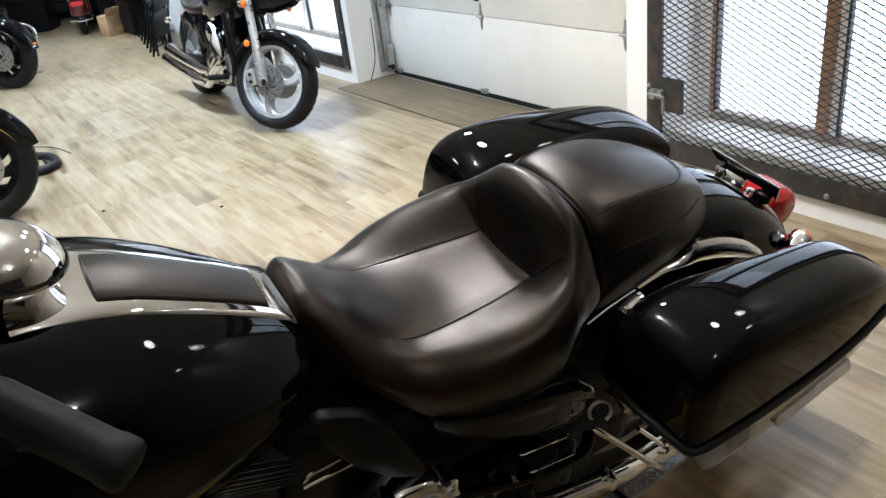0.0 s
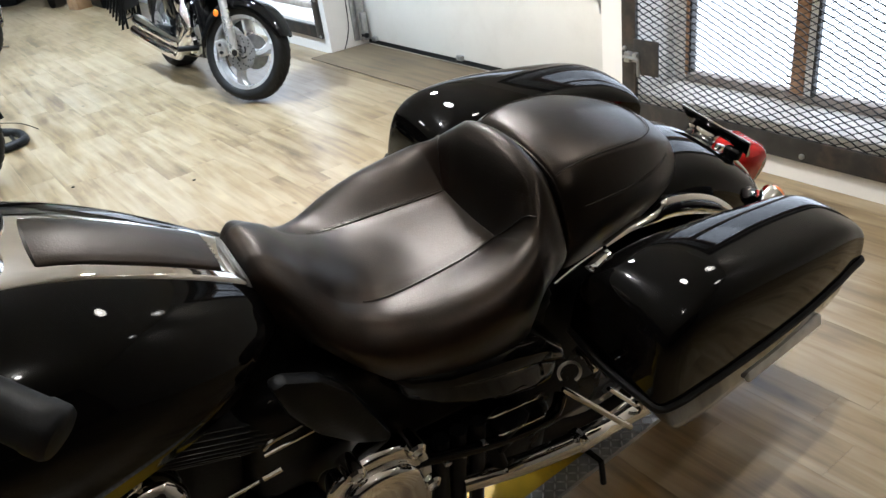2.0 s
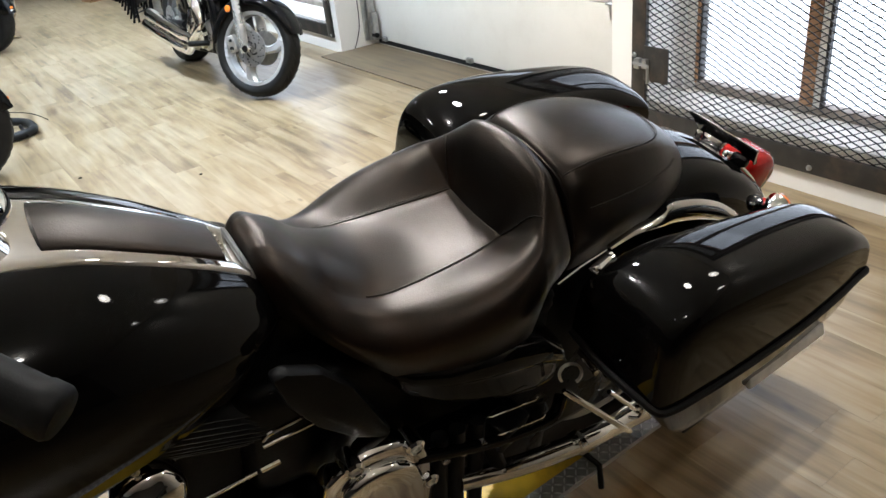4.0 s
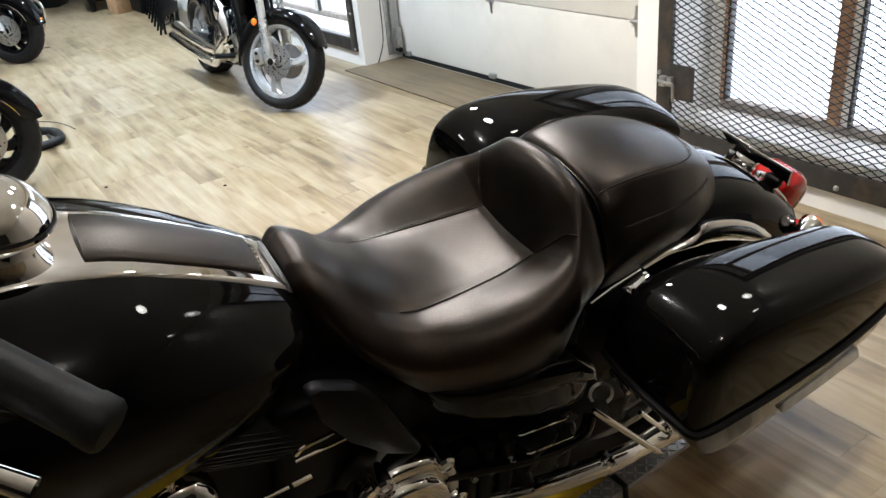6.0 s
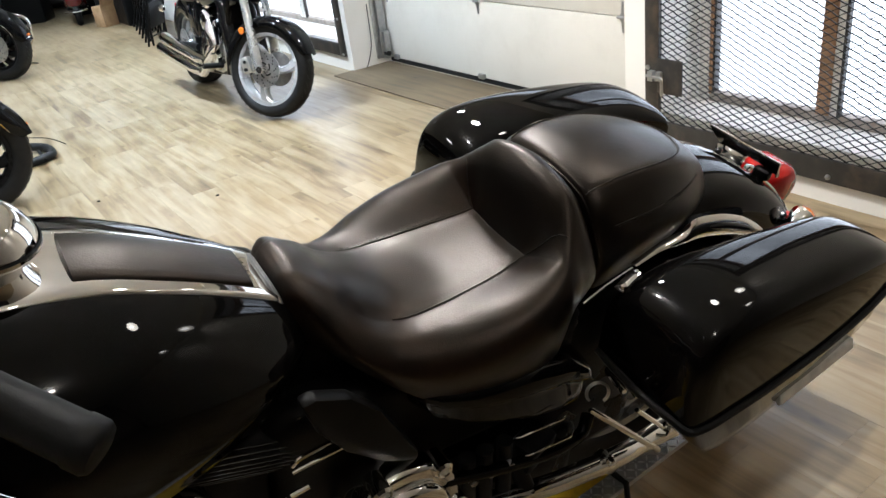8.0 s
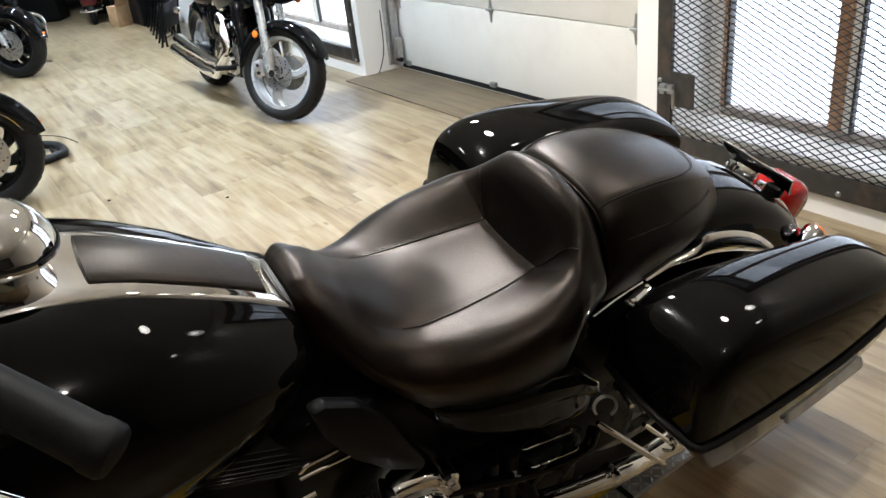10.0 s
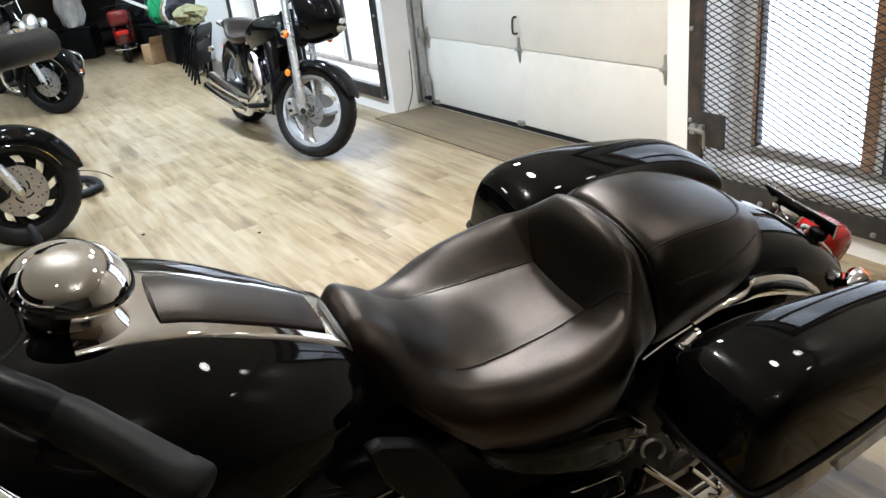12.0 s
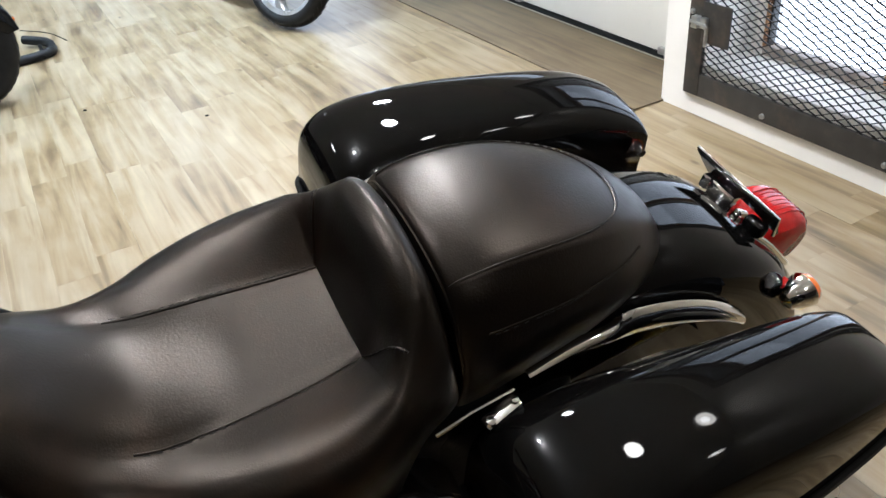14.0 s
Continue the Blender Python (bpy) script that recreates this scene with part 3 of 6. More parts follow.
def wheel_parts(root, m, r, w, rim, spokes, rim_mat, disc_r=0.15, disc_side=(1,), kind="spoke", slots=True):
    """A wheel whose axle is the z axis of m: tyre, rim, spokes, hub, brake discs."""
    wheel = part("wheel", Shape().lathe([(rim - 0.02, -w * 0.36), (rim + 0.012, -w * 0.38), (rim + 0.012, -w * 0.30), (rim - 0.022, -w * 0.24), (rim - 0.03, 0), (rim - 0.022, w * 0.24),
                                         (rim + 0.012, w * 0.30), (rim + 0.012, w * 0.38), (rim - 0.02, w * 0.36)], m, 48), rim_mat, root, "cast alloy rim")
    t = [(rim, -w * 0.36), (rim + 0.012, -w * 0.44), (rim + (r - rim) * 0.5, -w * 0.5), (r - 0.022, -w * 0.44), (r - 0.008, -w * 0.3), (r, 0.0),
         (r - 0.008, w * 0.3), (r - 0.022, w * 0.44), (rim + (r - rim) * 0.5, w * 0.5), (rim + 0.012, w * 0.44), (rim, w * 0.36)]
    part("tyre", Shape().lathe([tuple(p) for p in spline(t, 2)], m, 64), TYRE, wheel, "black rubber tyre")
    tread = Shape()
    for k in range(40):
        a = 2 * math.pi * k / 40
        for sg in (-1, 1):
            p = []
            for q in range(4):
                z = sg * w * (0.05 + 0.09 * q)
                rr = r - 0.0005 - 0.012 * (abs(z) / (w * 0.5)) ** 2.2
                p.append(m @ Vector((rr * math.cos(a + 0.05 * q), rr * math.sin(a + 0.05 * q), z)))
            tread.tube(p, 0.0026, 4)
    tagged(part("tread_groove", tread, RUBBER, wheel), kind="stuff")
    hub = Shape().lathe([(0.001, -w * 0.42), (0.03, -w * 0.42), (0.045, -w * 0.3), (0.05, 0), (0.045, w * 0.3), (0.03, w * 0.42), (0.001, w * 0.42)], m, 24)
    part("hub", hub, rim_mat, wheel)
    if spokes:
        for k in range(spokes):
            a0 = 2 * math.pi * k / spokes
            rows = []
            for q in range(7):
                s = q / 6
                rad = 0.04 + (rim - 0.05) * s
                a = a0 + 0.45 * s * s
                hw = (0.030 - 0.012 * math.sin(math.pi * s) + 0.012 * s) * (rim / 0.22)
                c = Vector((rad * math.cos(a), rad * math.sin(a), 0))
                tdir = Vector((-math.sin(a + 0.3 * s), math.cos(a + 0.3 * s), 0))
                d = w * (0.30 - 0.1 * s)
                rows.append([m @ (c + tdir * x + Vector((0, 0, z))) for x, z in ((-hw, -d * 0.5), (-hw * 0.6, -d), (hw * 0.6, -d), (hw, -d * 0.5), (hw, d * 0.5), (hw * 0.6, d), (-hw * 0.6, d), (-hw, d * 0.5))])
            part("spoke", Shape().grid(rows, True, True), rim_mat, wheel)
    for sd in disc_side:
        zz = sd * w * 0.56
        disc = Shape().lathe([(disc_r * 0.56, zz - 0.0025), (disc_r, zz - 0.0025), (disc_r, zz + 0.0025), (disc_r * 0.56, zz + 0.0025), (disc_r * 0.56, zz - 0.0025)], m, 40)
        dk = part("brake_disc", disc, DISC, wheel, "brushed steel brake disc")
        part("disc_carrier", Shape().lathe([(0.03, zz - 0.004), (disc_r * 0.57, zz - 0.003), (disc_r * 0.57, zz + 0.003), (0.03, zz + 0.006)], m, 30), DISC, wheel)
        if slots:
            holes = Shape()
            for k in range(10):
                for q in range(3):
                    a = 2 * math.pi * k / 10 + q * 0.16
                    rr = disc_r * (0.64 + 0.13 * q)
                    holes.lathe([(0.0005, 0.0), (0.0055, 0.0)], m @ pose(rr * math.cos(a), rr * math.sin(a), zz + sd * 0.0031), 8)
            tagged(part("disc_hole", holes, RUBBER, wheel), kind="stuff")
            ob = Shape()
            for k in range(5):
                pts = []
                for q in range(8):
                    a = 2 * math.pi * k / 5 + 0.13 * q
                    rr = disc_r * (0.30 + 0.022 * q)
                    pts.append(m @ Vector((rr * math.cos(a), rr * math.sin(a), zz + sd * 0.005)))
                ob.tube(pts, 0.0055, 6)
            tagged(part("carrier_slot", ob, RUBBER, wheel), kind="stuff")
    return wheel


def fender_shape(m, r0, width, a0, a1, drop=0.05, n=26, flare=0.0):
    """A mudguard round the z axis of m, between two angles; the skirt hangs inwards."""
    rows = []
    for k in range(n + 1):
        a = radians(a0 + (a1 - a0) * k / n)
        e = min(1.0, 6 * k / n, 6 * (n - k) / n) ** 0.5
        sec = []
        for q in range(13):
            f = q / 6 - 1
            z = width / 2 * math.copysign(min(1, abs(f) * 1.25) ** 0.9, f) * (0.75 + 0.25 * e)
            rr = r0 + 0.016 * (1 - abs(f) ** 2) - (0 if abs(f) < 0.62 else (abs(f) - 0.62) / 0.38 * drop * (0.4 + 0.6 * e))
            sec.append((rr, z))
        sec2 = [(rr - 0.004, z * 0.97) for rr, z in sec[::-1]]
        rows.append([m @ Vector((rr * math.cos(a), rr * math.sin(a), z)) for rr, z in sec + sec2])
    return Shape().grid(rows, True, True)


def fins(s, c, size, n, gap, axis=2, bevel=0.004):
    """A stack of cooling fins about c."""
    for k in range(n):
        p = list(c)
        p[axis] += (k - (n - 1) / 2) * gap
        q = list(size)
        q[axis] = gap * 0.38
        s.box(p, q, bevel=min(bevel, gap * 0.15), seg=1)
    return s


# ---------------------------------------------------------------- the black touring motorcycle (x: its left side, y: rearwards)
bike = thing("motorcycle", "gloss black touring motorcycle with leather seat and hard saddlebags", "motorcycle", m=pose(-1.0614, 0.6623, 0.2601, 0, 14.5, -3.7))


def upholstery(groups, along=6, pan=7, flank=5, groove=0.0022):
    """Padded leather from groups of stations along y: (y, crown height, then half-width and height of the panel edge, the crest, the flank and the hem).
    The panel edges are sewn down, so that each section has a crease there; each group starts with a crease across."""
    rows = []
    for g in groups:
        for r in spline(g, along)[0 if not rows else 1:]:
            y, zc, us, zs = r[:4]
            half = []
            for i in range(pan + 1):
                k = i / pan
                half.append((us * k, zc + (zs - zc) * k * k - groove * max(0.0, (k - 0.8) / 0.2) ** 2))
            half += [(u, z) for u, z in spline([(us, zs - groove), (r[4], r[5]), (r[6], r[7]), (r[8], r[9])], flank)[1:]]
            rows.append([(u, y, z) for u, z in [(-u, z) for u, z in half[:0:-1]] + half])
    return rows


SEAT_PAN = [
    (-0.362, 0.835, 0.030, 0.835, 0.046, 0.826, 0.056, 0.805, 0.055, 0.785),
    (-0.352, 0.856, 0.036, 0.855, 0.058, 0.842, 0.072, 0.812, 0.070, 0.780),
    (-0.332, 0.862, 0.044, 0.858, 0.072, 0.843, 0.092, 0.812, 0.090, 0.772),
    (-0.298, 0.844, 0.064, 0.830, 0.098, 0.804, 0.128, 0.768, 0.124, 0.742),
    (-0.255, 0.804, 0.082, 0.780, 0.118, 0.766, 0.150, 0.732, 0.148, 0.700),
    (-0.205, 0.770, 0.087, 0.755, 0.135, 0.752, 0.176, 0.714, 0.170, 0.662),
    (-0.150, 0.753, 0.086, 0.750, 0.155, 0.755, 0.196, 0.718, 0.184, 0.648),
    (-0.100, 0.744, 0.083, 0.750, 0.164, 0.764, 0.204, 0.724, 0.189, 0.636),
    (-0.050, 0.745, 0.079, 0.751, 0.165, 0.773, 0.204, 0.732, 0.188, 0.626),
    (-0.010, 0.748, 0.074, 0.754, 0.158, 0.785, 0.197, 0.740, 0.181, 0.628),
    (0.018, 0.752, 0.070, 0.758, 0.149, 0.797, 0.187, 0.748, 0.171, 0.636),
]
SEAT_BACK = [
    SEAT_PAN[-1],
    (0.026, 0.790, 0.076, 0.780, 0.146, 0.801, 0.182, 0.752, 0.166, 0.648),
    (0.038, 0.836, 0.085, 0.824, 0.140, 0.808, 0.176, 0.756, 0.160, 0.664),
    (0.054, 0.866, 0.092, 0.850, 0.131, 0.817, 0.167, 0.757, 0.152, 0.681),
    (0.072, 0.876, 0.094, 0.858, 0.124, 0.822, 0.160, 0.756, 0.146, 0.692),
    (0.086, 0.872, 0.091, 0.853, 0.118, 0.820, 0.154, 0.753, 0.142, 0.697),
    (0.0930, 0.862, 0.088, 0.843, 0.114, 0.812, 0.149, 0.748, 0.139, 0.700),
    (0.0955, 0.838, 0.086, 0.824, 0.108, 0.796, 0.143, 0.740, 0.136, 0.700),
]
PILLION = [
    (0.0990, 0.838, 0.086, 0.826, 0.110, 0.800, 0.142, 0.742, 0.136, 0.700),
    (0.1015, 0.856, 0.089, 0.842, 0.114, 0.815, 0.145, 0.750, 0.138, 0.700),
    (0.109, 0.866, 0.092, 0.851, 0.118, 0.823, 0.148, 0.755, 0.139, 0.700),
    (0.130, 0.870, 0.095, 0.857, 0.121, 0.828, 0.149, 0.758, 0.138, 0.700),
    (0.170, 0.872, 0.097, 0.860, 0.121, 0.829, 0.146, 0.761, 0.133, 0.700),
    (0.235, 0.866, 0.095, 0.854, 0.117, 0.823, 0.138, 0.760, 0.123, 0.700),
    (0.300, 0.850, 0.087, 0.837, 0.107, 0.808, 0.124, 0.752, 0.107, 0.695),
    (0.350, 0.830, 0.074, 0.817, 0.092, 0.791, 0.107, 0.742, 0.090, 0.690),
    (0.395, 0.802, 0.057, 0.790, 0.073, 0.768, 0.086, 0.728, 0.070, 0.685),
    (0.428, 0.765, 0.038, 0.756, 0.051, 0.741, 0.062, 0.714, 0.050, 0.680),
    (0.446, 0.715, 0.020, 0.712, 0.030, 0.705, 0.036, 0.692, 0.030, 0.676),
]
seat_rows, pillion_rows = upholstery([SEAT_PAN, SEAT_BACK]), upholstery([PILLION], 8, groove=0.0012)
seat = part("seat", skin_bottom(seat_rows), LEATHER, bike, "black leather rider seat with a deep scooped backrest", sharp=48)
pillion = part("pillion_seat", skin_bottom(pillion_rows), LEATHER, bike, "black leather pillion pad", sharp=60)


def stitched(pts, parent, r=0.0013, away=(0.0028, 0.0, 0.0006), gap=0.008):
    """A rolled seam along points with a row of stitches beside it."""
    sm = part("seam", Shape().tube(pts, r, 6), LEATHER, parent, "rolled leather seam")
    st, d, v = Shape(), 0.0, Vector(away)
    for p, q in zip(pts, pts[1:]):
        d += (Vector(q) - Vector(p)).length
        if d > gap:
            d = 0.0
            e = (Vector(q) - Vector(p)).normalized() * 0.003
            st.tube([Vector(q) + v - e, Vector(q) + v + e], 0.0008, 4)
    if st.v:
        part("stitch", st, STITCH, sm, "dark thread stitches")


for sg in (-1, 1):
    edge = [(sg * r[2], r[0], r[3] - 0.0016) for r in spline(SEAT_PAN, 14) if -0.222 < r[0] <= 0.018]
    stitched(edge, seat, away=(sg * 0.0034, 0.0, 0.0012))
    # the seam that parts the bolster from the backrest
    k0 = 6 * (len(SEAT_PAN) - 1)
    wing = []
    for j in range(16):
        row = [p for p in seat_rows[k0 + j] if 0 <= p[0] <= 0.14]
        u = 0.070 + 0.058 * j / 15
        wing.append((sg * u, row[0][1], float(np.interp(u, [p[0] for p in row], [p[2] for p in row])) + 0.0006))
    stitched(wing, seat, away=(0.0, -0.003, 0.0012))


def on_skin(rows, u, y):
    """The height of a skin at one place."""
    k = min(range(len(rows)), key=lambda i: abs(rows[i][0][1] - y))
    k = min(max(k, 1), len(rows) - 2)
    j = k if rows[k][0][1] <= y else k - 1
    f = (y - rows[j][0][1]) / max(1e-6, rows[j + 1][0][1] - rows[j][0][1])
    hs = []
    for r in (rows[j], rows[j + 1]):
        m = len(r) // 2
        top = [p for p in r if p[2] > r[m][2] - 0.06]
        hs.append(float(np.interp(u, [p[0] for p in top], [p[2] for p in top])))
    return hs[0] + (hs[1] - hs[0]) * f


panel = [tuple(p) for p in spline([(0.092, 0.106), (0.0945, 0.14), (0.094, 0.19), (0.090, 0.245), (0.078, 0.295), (0.058, 0.332), (0.030, 0.352), (0.0, 0.358)], 8)]
panel = panel + [(-u, y) for u, y in panel[-2::-1]]
stitched([(u, y, on_skin(pillion_rows, u, y) + 0.0004) for u, y in panel], pillion, away=(0.0, 0.003, 0.0004))
for sg in (-1, 1):
    flank = []
    for r in pillion_rows:
        if 0.13 < r[0][1] < 0.36:
            z = 0.806 - 0.06 * max(0.0, r[0][1] - 0.16)
            side = [p for p in r if p[0] > 0.05 and 0.715 < p[2]][::-1]
            flank.append((sg * (float(np.interp(z, [p[2] for p in side], [p[0] for p in side])) + 0.0006), r[0][1], z))
    stitched(flank, pillion, r=0.0010, away=(sg * 0.0012, 0.0, -0.003))
lip = [(r[0], r[1] + 0.001, r[2] + 0.001) for r in pillion_rows[8][6:-6]]
part("piping", Shape().tube(lip, 0.0022, 6), LEATHER, pillion, "leather piping")
part("nose_trim", Shape().tube([(-0.062, -0.358, 0.79), (-0.058, -0.362, 0.824), (-0.040, -0.364, 0.842), (0.0, -0.365, 0.846), (0.040, -0.364, 0.842), (0.058, -0.362, 0.824), (0.062, -0.358, 0.79)], 0.006, 8, smooth=4), GREY_TRIM, seat, "grey rubber edge of the seat nose")

TANK = [
    (-0.345, 0.812, (0.050, 0.812), (0.066, 0.806), (0.082, 0.790), (0.080, 0.765)),
    (-0.360, 0.836, (0.056, 0.835), (0.082, 0.822), (0.106, 0.794), (0.100, 0.758)),
    (-0.410, 0.872, (0.064, 0.870), (0.110, 0.848), (0.146, 0.802), (0.136, 0.752)),
    (-0.480, 0.914, (0.074, 0.911), (0.140, 0.880), (0.180, 0.814), (0.164, 0.744)),
    (-0.560, 0.955, (0.083, 0.950), (0.162, 0.908), (0.204, 0.826), (0.180, 0.734)),
    (-0.660, 0.982, (0.089, 0.976), (0.177, 0.924), (0.218, 0.832), (0.188, 0.718)),
    (-0.770, 0.978, (0.086, 0.972), (0.170, 0.918), (0.209, 0.824), (0.178, 0.708)),
    (-0.860, 0.945, (0.073, 0.938), (0.140, 0.890), (0.172, 0.806), (0.146, 0.706)),
    (-0.915, 0.890, (0.046, 0.885), (0.087, 0.852), (0.108, 0.796), (0.094, 0.730)),
]
tank = part("fuel_tank", skin_bottom(skin(TANK, 7, 6)), GLOSS_BLACK, bike, "gloss black teardrop fuel tank", sharp=60)


def console_rows(y0, y1, grow, lift, k=14):
    a = [r for r in spline([(s[0], s[1], s[2][0], s[2][1]) for s in TANK], 12)]
    ys = np.array([r[0] for r in a])[::-1]
    f = [np.interp([y0 + (y1 - y0) * i / k for i in range(k + 1)], ys, np.array([r[c] for r in a])[::-1]) for c in (1, 2, 3)]
    rows = []
    for i in range(k + 1):
        y = y0 + (y1 - y0) * i / k
        w = grow[0] + (grow[1] - grow[0]) * i / k
        hc, he = f[0][i] + lift, f[2][i] + lift - 0.003
        rows.append([(-w - 0.004, y, he - 0.016), (-w, y, he - 0.002), (-w * 0.93, y, he + 0.001)] + [(w * q, y, hc + (he - hc) * q * q) for q in (-0.7, -0.35, 0.0, 0.35, 0.7)] + [(w * 0.93, y, he + 0.001), (w, y, he - 0.002), (w + 0.004, y, he - 0.016)])
    return rows


rows = console_rows(-0.360, -0.660, (0.053, 0.074), 0.009)
console = part("tank_console", Shape().grid(rows), CHROME, tank, "chrome tank console with a leather inlay", sharp=50)
rows = console_rows(-0.386, -0.572, (0.040, 0.047), 0.0155)
pad = Shape().grid([[(u, y, h) for u, y, h in r] for r in rows], caps=False)
pad.f += [tuple(range(11))[::-1], tuple(14 * 11 + j for j in range(11))]
part("leather_inlay", pad, LEATHER, console, "black leather pad inlay", sharp=50)
beads = Shape()
for r in (rows[0],):
    for q in range(9):
        u = -0.038 + 0.0095 * q
        beads.lathe([(0.0, 0.0022), (0.0018, 0.001), (0.0022, -0.001)], pose(u, -0.3845 + 0.006 * (1 - (u / 0.038) ** 2) - 0.004, rows[0][5][2] - 0.006), 6)
part("stud", beads, CHROME, console, "row of small chrome studs")

# chrome instrument dome on the tank
gm = pose(0.0, -0.645, 1.020, -14, 0, 0)
dome = part("instrument_pod", Shape().lathe([(0.046, -0.034), (0.056, -0.016), (0.0625, -0.007), (0.0645, -0.003), (0.0635, 0.0005), (0.0615, 0.001)], gm, 44), CHROME, tank, "chrome ring of the round instrument pod")
part("dome_cover", Shape().lathe([(0.0005, 0.0385), (0.010, 0.0380), (0.020, 0.0362), (0.030, 0.0330), (0.040, 0.0278), (0.049, 0.0205), (0.056, 0.0120), (0.0605, 0.0040), (0.0615, 0.0)], gm, 44), CHROME, dome, "polished dome of the instrument pod")
part("dome_seal", Shape().lathe([(0.0625, -0.0015), (0.0640, 0.0008), (0.0620, 0.0030)], gm, 44), RUBBER, dome)
part("pod_neck", Shape().tube([(0.012, -0.66, 0.97), (0.03, -0.68, 0.94), (0.05, -0.70, 0.91)], (0.03, 0.024, 0.02), 14), CHROME, tank, "chrome pod neck")

# handlebars turned on full lock
BARS = Matrix.Translation((0.024, -0.022, 0.042))
bars = part("handlebar", Shape().tube([(-0.30, -0.66, 1.12), (-0.20, -0.74, 1.12), (-0.08, -0.78, 1.06), (0.05, -0.78, 1.03), (0.16, -0.74, 1.06), (0.20, -0.690, 1.052), (0.235, -0.649, 1.034)], 0.0125, 12, smooth=5), CHROME, bike, "chrome handlebar", place=BARS)
part("grip", Shape().tube([(0.228, -0.656, 1.038), (0.236, -0.648, 1.034), (0.302, -0.5897, 1.0018), (0.304, -0.5879, 1.0008), (0.3135, -0.5795, 0.9962), (0.3165, -0.5768, 0.9948), (0.318, -0.5755, 0.994)], (0.018, 0.0197, 0.0208, 0.0222, 0.0222, 0.0195, 0.013), 28), RUBBER, bars, "ribbed black rubber grip", place=BARS)
part("grip", Shape().tube([(-0.292, -0.655, 1.122), (-0.300, -0.648, 1.12), (-0.398, -0.565, 1.092), (-0.402, -0.561, 1.091)], (0.016, 0.0195, 0.0205, 0.018), 20), RUBBER, bars, "ribbed black rubber grip", place=BARS)
part("switch_housing", Shape().tube([(0.170, -0.72, 1.062), (0.178, -0.712, 1.060), (0.222, -0.664, 1.042), (0.230, -0.655, 1.038)], (0.015, 0.0195, 0.0195, 0.018), 14), SATIN_BLACK, bars, "black switch housing", place=BARS)
part("switch_housing", Shape().box((-0.272, -0.675, 1.125), (0.055, 0.05, 0.045), (0, -15, -42), 0.008), SATIN_BLACK, bars, "black switch housing", place=BARS)
part("clutch_lever", Shape().tube([(0.19, -0.70, 1.05), (0.22, -0.735, 1.045), (0.28, -0.70, 1.02), (0.335, -0.635, 0.985)], (0.008, 0.009, 0.008, 0.010), 10, smooth=4), CHROME, bars, "chrome clutch lever", place=BARS)
part("riser", Shape().tube([(0.03, -0.775, 1.03), (0.03, -0.80, 0.95)], 0.022, 14).tube([(-0.05, -0.775, 1.05), (-0.05, -0.80, 0.95)], 0.022, 14), CHROME, bars, "chrome handlebar risers", place=BARS)
fairing = Shape()
rows = []
for k in range(15):
    a = -70 + 140 * k / 14
    rows.append([(0.36 * math.sin(radians(a)) * s, -0.86 - 0.22 * math.cos(radians(a)) * s, z) for s, z in ((0.75, 0.78), (0.95, 0.88), (1.0, 1.0), (0.92, 1.10), (0.75, 1.17))])
fairing.grid(rows)
rows2 = [[(x * 0.97, y + 0.012, z) for x, y, z in r] for r in rows]
fairing.grid(rows2)
part("fairing", fairing, GLOSS_BLACK, bike, "gloss black fork-mounted fairing")
part("windscreen", Shape().grid([[(x, y, z) for x, y, z in ((r[4][0], r[4][1], 1.165), (r[4][0] * 0.85, r[4][1] + 0.05, 1.25))] for r in rows]), SATIN_BLACK, bike, "low dark windscreen")


